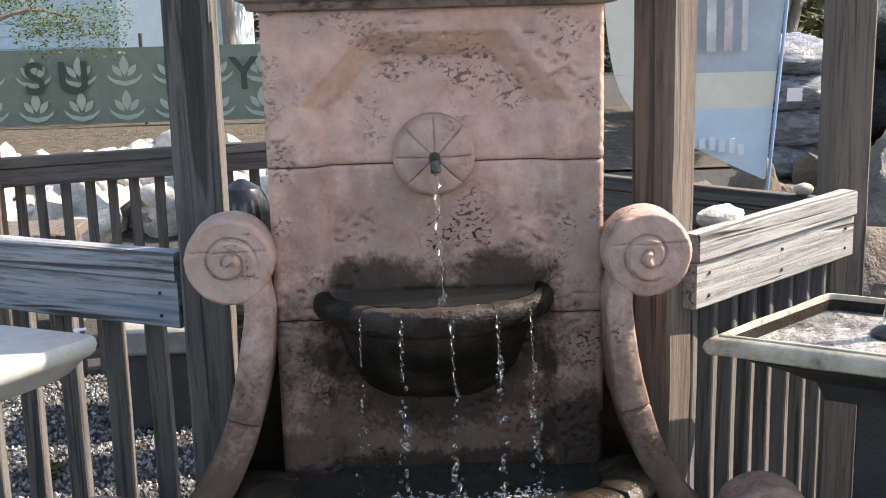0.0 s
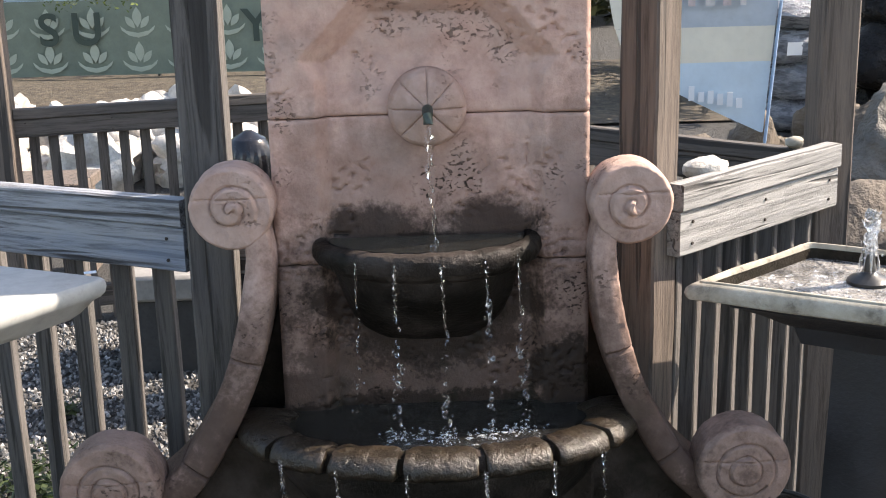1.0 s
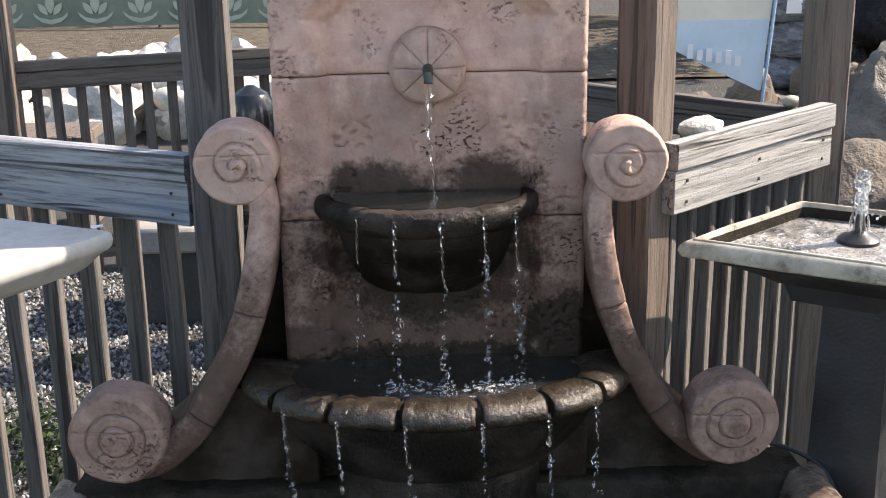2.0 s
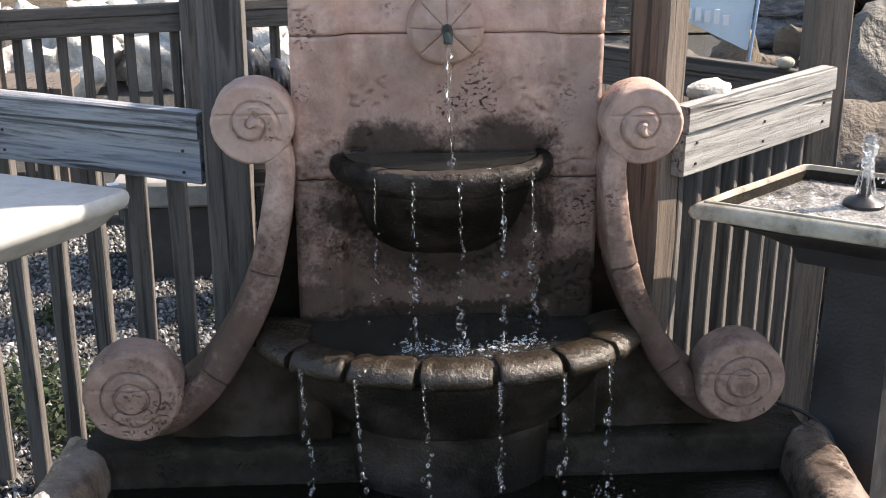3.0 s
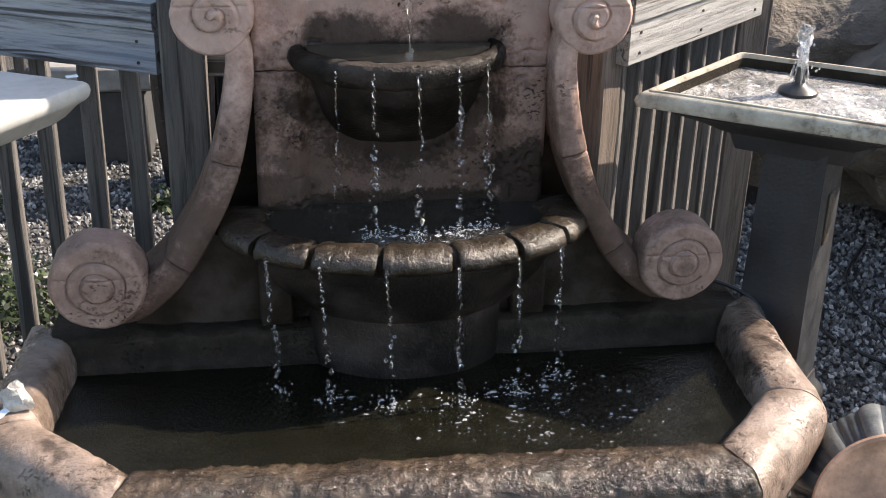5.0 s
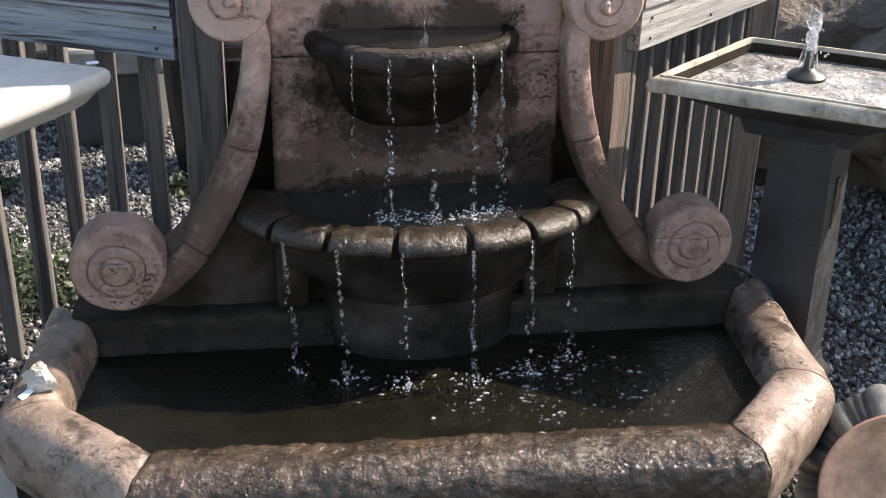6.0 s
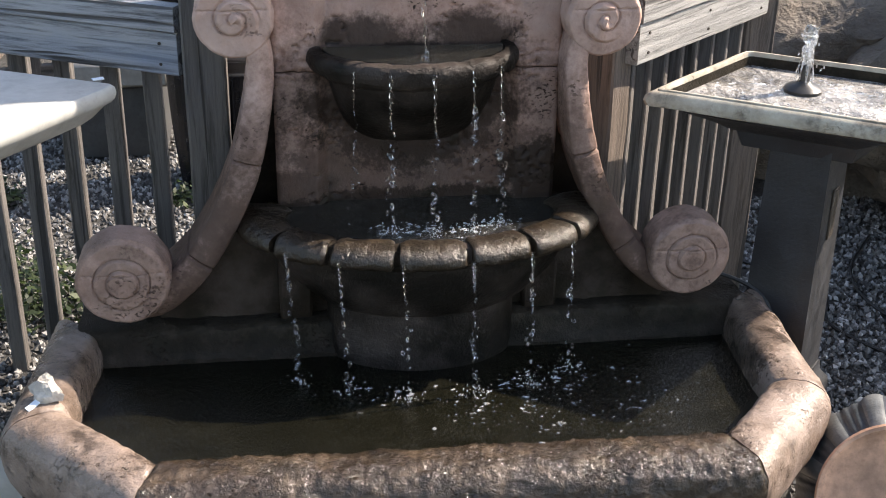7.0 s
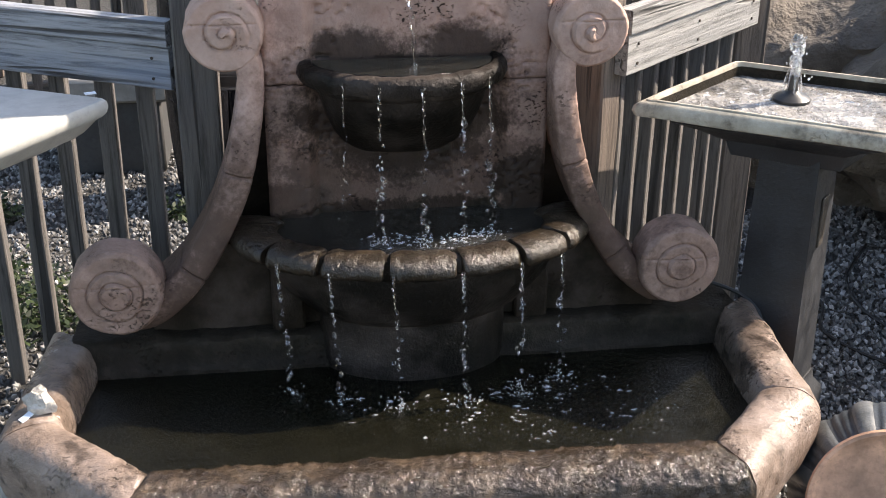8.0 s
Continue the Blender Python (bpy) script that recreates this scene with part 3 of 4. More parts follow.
# ---- fences ----
def board(length, w, d, ch=0.003, rough=0.0012):
    """A board standing along its own z."""
    n = max(2, int(length / 0.08))
    s = Shape()
    prof = [(-w / 2 + ch, -d / 2), (w / 2 - ch, -d / 2), (w / 2, -d / 2 + ch), (w / 2, d / 2 - ch), (w / 2 - ch, d / 2), (-w / 2 + ch, d / 2), (-w / 2, d / 2 - ch), (-w / 2, -d / 2 + ch)]
    s.rings([[(x, y, length * i / n) for x, y in prof] for i in range(n + 1)])
    return s.roughen(rough, 9)


def along(a, b, roll=0.0):
    """The pose of a board from a to b; its width lies level with the ground's normal turned by roll."""
    a, b = Vector(a), Vector(b)
    z = (b - a).normalized()
    x = z.cross(Vector((0, 0, 1))).normalized()
    y = z.cross(x)
    m = Matrix((x, y, z)).transposed().to_4x4()
    return Matrix.Translation(a) @ m @ Matrix.Rotation(radians(roll), 4, "Z")


nail_steel = plain("rusty_nail", (0.05, 0.04, 0.035), 0.6, 0.5)


def fence(label, a, b, top, low, picket_mat, rail_mat, n, base=0.0, w=0.038, cap=0.055, face=0.092, start=0.06, lean=0.0, turn=0.0):
    """A railing of two stacked rail boards and upright pickets behind them, from a to b."""
    root = thing("fence", label, "fence")
    a, b = Vector((*a, 0)), Vector((*b, 0))
    d = (b - a).normalized()
    nrm = Vector((d.y, -d.x, 0))
    if nrm.y > 0:
        nrm = -nrm
    L = (b - a).length
    up = Vector((0, 0, 1))
    for name, h, z, off, thick in (("upper_rail", cap, top - cap / 2, 0.004, 0.042), ("lower_rail", face, top - cap - 0.002 - face / 2, 0.0, 0.038)):
        ob = part(name, board(L, thick, h), rail_mat, root)
        ob.matrix_basis = along(a + up * z + nrm * off, b + up * z + nrm * off)
    for i in range(3):
        for dz in (0.02, -0.025):
            p = a + d * (0.04 + (L - 0.08) * i / 2) + up * (top - cap - face / 2 + dz) + nrm * 0.0195
            s = Shape()
            tube(s, [p, p + nrm * 0.002, p + nrm * 0.0025], 0.0035, 8)
            part("nail", s, nail_steel, root)
    if low is not None:
        ob = part("bottom_rail", board(L, 0.038, 0.089), picket_mat, root)
        ob.matrix_basis = along(a + up * low - nrm * 0.04, b + up * low - nrm * 0.04)
    me = board(top - 0.02 - base, w, w).mesh("picket", picket_mat)
    ang = math.atan2(d.y, d.x)
    for i in range(n):
        t = (start + i * (L - 2 * start) / max(1, n - 1))
        p = a + d * t - nrm * 0.040
        ob = new("picket", me)
        ob.parent = root
        ob.matrix_basis = Matrix.Translation(p + up * base) @ Matrix.Rotation(ang + radians(turn) + random.uniform(-0.03, 0.03), 4, "Z") @ Matrix.Rotation(radians(random.uniform(-0.7, 0.7) + lean), 4, "Y")
    return root


def post(x, y, h, mat, turn=0.0, w=0.089, label="weathered grey timber fence post"):
    ob = part("fence_post", board(h, w, w, 0.005, 0.002), mat)
    ob.matrix_basis = pose(x, y, 0, 0, 0, turn)
    return tagged(ob, label, "post", "fence posts")


post(-0.440, 0.145, 2.4, wood_grey)
post(0.440, 0.150, 2.4, wood_brown, 47, label="weathered brown timber post set at an angle")
post(0.955, 0.585, 2.4, wood_brown, 5)
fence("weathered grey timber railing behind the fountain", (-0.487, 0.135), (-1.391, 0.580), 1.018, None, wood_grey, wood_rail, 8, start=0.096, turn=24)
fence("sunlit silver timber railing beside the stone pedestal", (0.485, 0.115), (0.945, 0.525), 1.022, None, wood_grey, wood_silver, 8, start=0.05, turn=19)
fence("dark timber railing in front of the rock bank", (-1.56, 2.46), (-0.86, 2.66), 0.885, 0.10, wood_dark, wood_dark, 8, cap=0.04, face=0.07)
fence("dark timber railing in front of the rock bank", (-0.80, 2.68), (0.2, 2.95), 0.885, 0.10, wood_dark, wood_dark, 9, cap=0.04, face=0.07)
post(-0.845, 2.64, 2.4, wood_dark)
post(-1.60, 2.44, 2.4, wood_brown)


# rail that runs on behind the fountain
ob = part("back_rail", board(0.80, 0.038, 0.089), wood_rail)
ob.matrix_basis = along((-0.40, 0.215, 0.885), (0.40, 0.215, 0.885))
tagged(ob, "grey timber rail behind the fountain", "rail")
fence("dark timber railing beyond the sunlit one", (0.25, 1.83), (1.10, 1.03), 0.905, None, wood_dark, wood_dark, 12, cap=0.04, face=0.08)


# ---- stone tables ----
def slab_table(name, label, corners, z, lv, mat, under_lv, under, foot, foot_w):
    """A moulded slab on a square pedestal."""
    root = thing(name, label, "table")
    c = [Vector((x, y, 0)) for x, y in corners]
    mid = sum(c, Vector()) / len(c)

    def ring(k, zz):
        out = []
        for i, p in enumerate(c):
            q = mid + (p - mid) * k
            prev, nxt = mid + (c[i - 1] - mid) * k, mid + (c[(i + 1) % len(c)] - mid) * k
            for other in (prev, nxt):
                for f in ((0.30, 0.10, 0.012) if other is prev else (0.012, 0.10, 0.30)):
                    out.append(q + (other - q).normalized() * (other - q).length * f * (1 if f > 0.02 else 1.4) + Vector((0, 0, zz)))
        return out
    part("tabletop", Shape().rings([ring(k, z + h) for k, h in lv]).roughen(0.0022, 13), mat, root)
    if under_lv:
        part("corbel", Shape().rings([ring(k, z + h) for k, h in under_lv]).roughen(0.0015, 14), under, root, "black moulded underside")
    fx, fy, turn = foot
    m = pose(fx, fy, 0, 0, 0, turn)
    f = Shape()
    prof = [(1.15, 0.165), (1.0, z - 0.13), (1.0, z - 0.10)]
    f.rings([[m @ Vector((sx * foot_w * k, sy * foot_w * k, h)) for sx, sy in ((-1, -1), (1, -1), (1, 1), (-1, 1))] for k, h in prof])
    part("pedestal", f, under, root)
    f = Shape()
    prof = [(1.55, 0.0), (1.55, 0.10), (1.50, 0.115), (1.25, 0.14), (1.2, 0.165)]
    f.rings([[m @ Vector((sx * foot_w * k, sy * foot_w * k, h)) for sx, sy in ((-1, -1), (1, -1), (1, 1), (-1, 1))] for k, h in prof])
    part("plinth", f, under, root)
    return root, ring, m


BATH = [(0.479, -0.012), (0.955, -0.310), (1.28, -0.03), (0.80, 0.262)]
bath, bath_ring, bath_m = slab_table("birdbath", "square cream stone birdbath fountain on a black stone pedestal", BATH, 0.86,
    [(0.955, -0.040), (0.985, -0.037), (1.0, -0.026), (0.992, -0.015), (0.965, -0.007), (0.935, -0.004), (0.931, -0.007), (0.926, -0.001), (0.92, 0.0), (0.90, 0.0), (0.893, -0.004), (0.885, -0.045)], slab_cream,
    [(0.42, -0.135), (0.46, -0.10), (0.50, -0.095), (0.62, -0.075), (0.74, -0.060), (0.78, -0.056), (0.80, -0.044), (0.94, -0.036)], stone_black, (0.868, -0.03, -42), 0.067)
# strip whose dark colour holds the inner wall's shade as well as algae
part("wet_lining", Shape().rings([bath_ring(0.897, 0.846), bath_ring(0.884, 0.8505), bath_ring(0.878, 0.822), bath_ring(0.897, 0.818)], caps=False), stone_damp, bath, "inner wall darkened by algae and by painted shade")
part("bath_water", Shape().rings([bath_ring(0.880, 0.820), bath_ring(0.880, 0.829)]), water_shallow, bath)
black_iron = plain("black_nozzle", (0.02, 0.02, 0.02), 0.4)
s = Shape()
s.rings([[(0.858 + r0 * math.cos(a * math.pi / 8), 0.03 + r0 * math.sin(a * math.pi / 8), z0) for a in range(16)] for r0, z0 in ((0.042, 0.826), (0.042, 0.836), (0.034, 0.843), (0.020, 0.847), (0.012, 0.855), (0.009, 0.885), (0.007, 0.89))])
part("nozzle", s, black_iron, bath, "small black fountain nozzle")
s = Shape().box((-0.018, -0.003, 0.52), (0.018, 0.003, 0.64), 0.002, bath_m @ pose(0.072, 0, 0, 0, 0, 90))
part("plaque", s, plain("worn_bronze_plaque", (0.06, 0.05, 0.04), 0.5, 0.3, vary=0.5, scale=80, relief=0.8), bath, "small dark relief plaque")

slab_table("stone_table", "cream cast stone slab table with a moulded edge", [(-0.593, -0.10), (-1.10, 0.14), (-1.33, -0.22), (-0.80, -0.40)], 0.926,
           [(0.80, -0.075), (0.86, -0.062), (0.93, -0.040), (0.965, -0.034), (0.99, -0.026), (1.0, -0.014), (0.992, -0.004), (0.975, 0.0)], slab_white, None, slab_white, (-1.02, -0.15, 20), 0.08)

s = Shape().box((-0.011, -0.007, 0.0), (0.011, 0.007, 0.0015), 0.0, pose(-0.635, -0.068, 0.9275, 0, 0, 20))
tagged(part("sticker", s, plain("clear_pale_sticker", (0.62, 0.66, 0.72), 0.2, vary=0.05)), "small pale sticker on the stone table", "sticker")

# ---- falling water ----
m, t, b = material("clear_water", 0.02)
b.inputs["Base Color"].default_value = (1, 1, 1, 1)
b.inputs["Transmission Weight"].default_value = 1.0
b.inputs["IOR"].default_value = 1.33
water_clear = m
m, t, b = material("white_splashing_water", 0.12)
b.inputs["Base Color"].default_value = (0.95, 0.96, 0.97, 1)
b.inputs["Transmission Weight"].default_value = 0.86
b.inputs["IOR"].default_value = 1.33
water_white = m
m, t, b = material("white_splash_and_glint_water", 0.25)
b.inputs["Base Color"].default_value = (0.93, 0.95, 0.96, 1)
b.inputs["Transmission Weight"].default_value = 0.78
b.inputs["IOR"].default_value = 1.33
water_foam_glint = m


DROPS = [Shape().blob((0, 0, 0), (1, 1, k), 8, 6, 0.35, 3.1 * k).mesh("drop", water_clear) for k in (0.9, 1.2, 1.7, 2.3)]


def drop(parent, p, r, rnd):
    ob = new("drop", rnd.choice(DROPS))
    ob.parent = parent
    ob.matrix_basis = Matrix.Translation(p) @ Matrix.Rotation(rnd.uniform(0, 6), 4, "Z") @ Matrix.Rotation(rnd.gauss(0, 0.25), 4, "X") @ Matrix.Scale(r, 4)


def stream(name, a, b, thick, label, seed, bead=0.42):
    """A falling thread of water that breaks into drops."""
    rnd = random.Random(seed)
    a, b = Vector(a), Vector(b)
    H = a.z - b.z
    root = thing(name, label, "water", "falling water threads")

    def at(u):
        w = 0.003 * u * math.sin(9 * u + seed)
        return Vector((lerp(a.x, b.x, u) + w, lerp(a.y, b.y, math.sqrt(u)), a.z - H * u))
    rings = []
    for i in range(41):
        u = i / 40
        p = at(bead * u)
        r = thick * (1 - 0.45 * u) * (0.5 + 0.6 * abs(noise.noise(Vector((u * 9 * H / 0.3 * bead, seed, 0)))) + 0.25 * rnd.random())
        r *= 0.15 if i in (0, 40) else 1
        tw = u * 14 + seed
        rings.append([p + Vector((r * math.cos(2 * math.pi * j / 8 + tw) * (1.5 if j % 4 == 0 else 0.6), r * 0.7 * math.sin(2 * math.pi * j / 8 + tw), 0)) for j in range(8)])
    part("thread", Shape().rings(rings), water_clear, root)
    u = bead + 0.01
    while u < 0.985:
        r = thick * rnd.choice((0.25, 0.35, 0.5, 0.6, 0.8))
        drop(root, at(u) + Vector((rnd.gauss(0, 0.0014 + 0.004 * u), rnd.gauss(0, 0.002), 0)), r, rnd)
        u += (rnd.uniform(0.008, 0.03) + (rnd.random() < 0.18) * 0.05) * (0.30 / max(0.2, H))
    return root


def oval_y(x, a, b, y0, dx=0.0):
    return y0 - b * math.sqrt(max(0.0, 1 - ((x - dx) / a) ** 2))


stream("water_stream", (-0.004, -0.067, 1.186), (0.002, -0.092, 0.955), 0.0095, "clear water jet falling from the bronze spout", 1, 0.93)
for i, x in enumerate((-0.143, -0.073, 0.013, 0.093, 0.154)):
    y = oval_y(x, 0.219, 0.155, 0.0, -0.012)
    stream("water_stream", (x, y - 0.003, 0.950), (x + 0.004 * (x + 0.05) / 0.1, y - 0.022, 0.612), 0.0054 if i else 0.003, "thread of water dripping from the upper bowl", 3 + i, 0.22 + 0.07 * (i % 3))
for i, x in enumerate((-0.290, -0.187, -0.062, 0.078, 0.203, 0.298)):
    y = oval_y(x, 0.392, 0.252, -0.045)
    stream("water_stream", (x, y + 0.002, 0.606), (x * 0.96 + 0.01, y - 0.028, 0.312), 0.0052, "thread of water dripping from the lower bowl", 21 + i, 0.10 + 0.06 * (i % 3))
s = Shape()
rnd = random.Random(5)
tube(s, [Vector((0.858 + 0.003 * math.sin(i * 0.55), 0.03 + 0.002 * math.cos(i * 0.4), 0.885 + 0.092 * i / 24)) for i in range(25)], lambda u: (0.009 + 0.0065 * u ** 0.8 + 0.0022 * math.sin(u * 21) + 0.0015 * math.sin(u * 47)) * (1 if u < 0.93 else 0.7), 14)
for i in range(6):
    a = i * 2.4 + rnd.uniform(-0.3, 0.3)
    R, top = rnd.uniform(0.012, 0.026), rnd.uniform(0.92, 0.95)
    arc = [Vector((0.858 + R * v * math.cos(a), 0.03 + R * v * math.sin(a), lerp(top, 0.832, v ** 1.7))) for v in [k / 9 for k in range(10)]]
    tube(s, arc, lambda u: 0.0022 + 0.0012 * math.sin(u * 17 + i), 6)
for i in range(26):
    s.blob((0.858 + rnd.gauss(0, 0.016), 0.03 + rnd.gauss(0, 0.014), rnd.uniform(0.835, 0.985)), (0.0022, 0.0022, 0.003), 8, 6)
tagged(part("water_jet", s, water_white), "small clear water jet in the birdbath", "water")


def splash(name, spots, z, n, label, seed, mat=water_white, size=1.0, crowns=()):
    """White flakes shaped as splashes and sky glints, and a crown of thrown drops where a thread lands."""
    rnd = random.Random(seed)
    s = Shape()
    for i in range(n):
        x, y, sx, sy = rnd.choice(spots)
        r = size * (0.0012 + 0.0042 * rnd.random() ** 2.5)
        px, py = x + rnd.gauss(0, sx), y + rnd.gauss(0, sy)
        turn, slim = rnd.uniform(-0.5, 0.5), rnd.uniform(0.25, 0.7)
        k = 9
        edge = []
        for j in range(k):
            th = 2 * math.pi * j / k
            q = r * rnd.uniform(0.35, 1.4)
            dx, dy = q * math.cos(th), q * slim * math.sin(th)
            edge.append((px + dx * math.cos(turn) - dy * math.sin(turn), py + dx * math.sin(turn) + dy * math.cos(turn)))
        lift = 0.0012 + 0.3 * r * rnd.random()
        s.add([(ex, ey, z - 0.0008) for ex, ey in edge] + [(px + rnd.gauss(0, r * 0.3), py + rnd.gauss(0, r * 0.2), z + lift), (px, py, z - 0.0012)],
              [(j, (j + 1) % k, k) for j in range(k)] + [((j + 1) % k, j, k + 1) for j in range(k)])
    for x, y, high in crowns:
        for i in range(int(1500 * high)):
            th, out = rnd.uniform(0, 2 * math.pi), abs(rnd.gauss(0, 0.016))
            r = rnd.uniform(0.0006, 0.0017)
            s.blob((x + out * 1.5 * math.cos(th), y + out * math.sin(th), z + high * rnd.random() ** 1.6), (r, r, r * rnd.uniform(0.8, 2.0)), 7, 5, 0.5, rnd.random() * 9)
    return tagged(part(name, s, mat), label, "water", kind="stuff")


BOWL_FALLS = [(-0.07, -0.165, 0.022), (0.013, -0.178, 0.026), (0.095, -0.165, 0.022), (0.156, -0.13, 0.016)]
POND_FALLS = [(-0.268, -0.24, 0.018), (-0.17, -0.285, 0.022), (-0.05, -0.32, 0.034), (0.085, -0.32, 0.026), (0.205, -0.29, 0.034), (0.296, -0.24, 0.030)]
splash("splash", [(-0.06, -0.145, 0.025, 0.016), (0.02, -0.145, 0.035, 0.020), (0.10, -0.135, 0.035, 0.018), (0.06, -0.155, 0.07, 0.016), (0.15, -0.12, 0.04, 0.02)], 0.612, 130, "splashes and bubbles on the lower bowl's water", 2, water_foam_glint, 1.5, BOWL_FALLS)
# in the next two, white flakes also stand in for sky reflected by ripples
splash("splash", [(0.84, 0.02, 0.05, 0.04), (0.90, 0.05, 0.05, 0.05), (0.76, 0.07, 0.05, 0.04), (0.96, -0.04, 0.06, 0.05), (1.0, 0.02, 0.06, 0.05)], 0.830, 110, "white splashes and glint flakes round the birdbath's jet", 9, water_foam_glint, 2.2)
splash("splash", [(-0.08, -0.31, 0.08, 0.025), (0.08, -0.33, 0.06, 0.035), (0.12, -0.40, 0.07, 0.04), (0.20, -0.29, 0.06, 0.04), (0.29, -0.25, 0.05, 0.03), (0.2, -0.40, 0.12, 0.05), (0.40, -0.36, 0.12, 0.07), (0.3, -0.40, 0.14, 0.06)], 0.312, 260, "splashes, droplets and white glint flakes on the basin's water", 3, water_foam_glint, 2.0, POND_FALLS)

# ---- things on and beside the basin ----
s = Shape().blob((-0.752, -0.355, 0.404), (0.028, 0.024, 0.025), 12, 8, 0.7, 3.3)
tagged(part("rock", s, rock_white, angle=20), "small white rock lying on the basin rim", "rock")
s = Shape().box((-0.013, -0.007, -0.001), (0.013, 0.007, 0.001), 0.0, pose(-0.775, -0.381, 0.390, 8, -20, 40))
tagged(part("price_tag", s, plain("pale_blue_card", (0.62, 0.70, 0.80), 0.6, vary=0.05)), "small pale blue price tag under the white rock", "tag")

# fluted pot on its side, mouth towards the viewer
ribbed = plain("blue_grey_striped_glaze", (0.040, 0.047, 0.054), 0.45, vary=0.5, scale=9, relief=0.4, stretch=(1, 1, 5))
clay = plain("pale_terracotta_clay", (0.52, 0.30, 0.195), 0.8, vary=0.45, scale=14, relief=0.5)
pot = thing("fluted_pot", "blue-grey fluted pot with a bare terracotta mouth", "pot")
axis = look((0.852, -0.675, 0.235), (-0.20, -2.38, 1.30)) @ pose(0, 0, 0, 0, 180, 0)
glaze_pale = plain("pale_grey_glaze", (0.105, 0.11, 0.11), 0.45, vary=0.4, scale=14, relief=0.4)
for k in range(26):
    # pale rounded crests between dark, finely grooved hollows
    pale = k % 2 == 0
    a0, a1 = 2 * math.pi * (k + (0.0 if pale else -0.12)) / 26, 2 * math.pi * (k + (0.88 if pale else 1.0)) / 26
    rings = []
    for i in range(15):
        u = i / 14
        base = 0.148 + 0.060 * math.sin(math.pi * min(1, u * 1.02)) ** 0.8
        outer, inner = [], []
        for j in range(13):
            v = j / 12
            th = lerp(a0, a1, v)
            r = base + (0.007 * math.sin(math.pi * v) ** 0.7 if pale else -0.001 + 0.0014 * math.cos(v * 6 * math.pi))
            outer.append(axis @ Vector((r * math.cos(th), r * math.sin(th), -0.045 - 0.24 * u)))
            inner.append(axis @ Vector(((base - 0.012) * math.cos(th), (base - 0.012) * math.sin(th), -0.045 - 0.24 * u)))
        rings.append(outer + inner[::-1])
    part("flute", Shape().rings(rings), glaze_pale if pale else ribbed, pot)
prof = [(0.146, -0.05), (0.156, -0.014), (0.160, -0.003), (0.156, 0.003), (0.149, 0.002), (0.143, -0.006), (0.125, -0.020), (0.08, -0.030), (0.03, -0.034), (0.004, -0.035)]
part("mouth", Shape().rings([[axis @ Vector((r * math.cos(2 * math.pi * j / 48), r * math.sin(2 * math.pi * j / 48), z)) for j in range(48)] for r, z in prof]), clay, pot, "bare terracotta mouth with a thin lip")

rubber = plain("black_rubber", (0.015, 0.015, 0.015), 0.5)
for pts in ([(0.60, 0.02, 0.405), (0.72, -0.01, 0.40), (0.80, -0.07, 0.36), (0.815, -0.12, 0.25), (0.82, -0.10, 0.02)],
            [(1.02, 0.9, 0.012), (1.28, 0.62, 0.012), (1.22, 0.4, 0.012), (1.35, 0.18, 0.012), (1.55, 0.05, 0.012)],
            [(1.6, 0.95, 0.012), (1.42, 0.7, 0.012), (1.40, 0.45, 0.012), (1.55, 0.2, 0.012)]):
    s = Shape()
    tube(s, curve(pts, 30), 0.005, 6)
    tagged(part("cable", s, rubber), "thin black cable trailing over the gravel", "cable", "cables")
s = Shape().box((-0.045, -0.016, 0), (0.045, 0.016, 0.02), 0.003, pose(1.15, -0.02, 0, 0, 0, -50))
tagged(part("paver", s, slab_white), "pale stone offcut on the gravel", "stone")

# ---- beyond the left railing ----
glaze = plain("black_glaze", (0.012, 0.012, 0.014), 0.18, vary=0.3, scale=30)


def urn(x, y, h, r):
    s = Shape()
    rings = []
    for i in range(37):
        u = i / 36
        rr = r * (0.62 + 0.38 * math.sin(math.pi * (u * 0.9 + 0.05)) ** 0.8)
        if u > 0.88:
            rr *= math.sqrt(max(0.0, 1 - ((u - 0.88) / 0.12) ** 3 * 0.97))
        ring = []
        for j in range(40):
            a = 2 * math.pi * j / 40
            f = 1 + 0.05 * (1 if j % 2 else -1) * (1 if u < 0.93 else 0)
            ring.append((x + rr * f * math.cos(a), y + rr * f * math.sin(a), h * u))
        rings.append(ring)
    s.rings(rings)
    return tagged(part("urn", s, glaze, angle=25), "tall black glazed fluted urn", "urn", "black urns")


urn(-0.55, 1.60, 0.915, 0.10)
urn(-0.455, 1.72, 0.83, 0.07)
planter = thing("planter", "grey square planter with a pale rim", "planter")
part("box", Shape().box((-1.03, 1.88, 0), (-0.70, 2.2, 0.275), 0.008), plain("charcoal_planter", (0.042, 0.042, 0.042), 0.8, vary=0.4), planter)
part("rim", Shape().box((-1.06, 1.85, 0.277), (-0.67, 2.23, 0.37), 0.012), plain("pale_grey_stone", (0.24, 0.23, 0.215), 0.8), planter, "pale grey rim")
bench = thing("bench", "low brown timber bench on the gravel", "bench")
part("seat", Shape().box((-1.95, 3.1, 0.40), (-1.50, 3.45, 0.455), 0.006), wood_brown, bench)
for x in (-1.90, -1.58):
    part("leg", Shape().box((x, 3.14, 0), (x + 0.06, 3.4, 0.398), 0.004), wood_brown, bench)


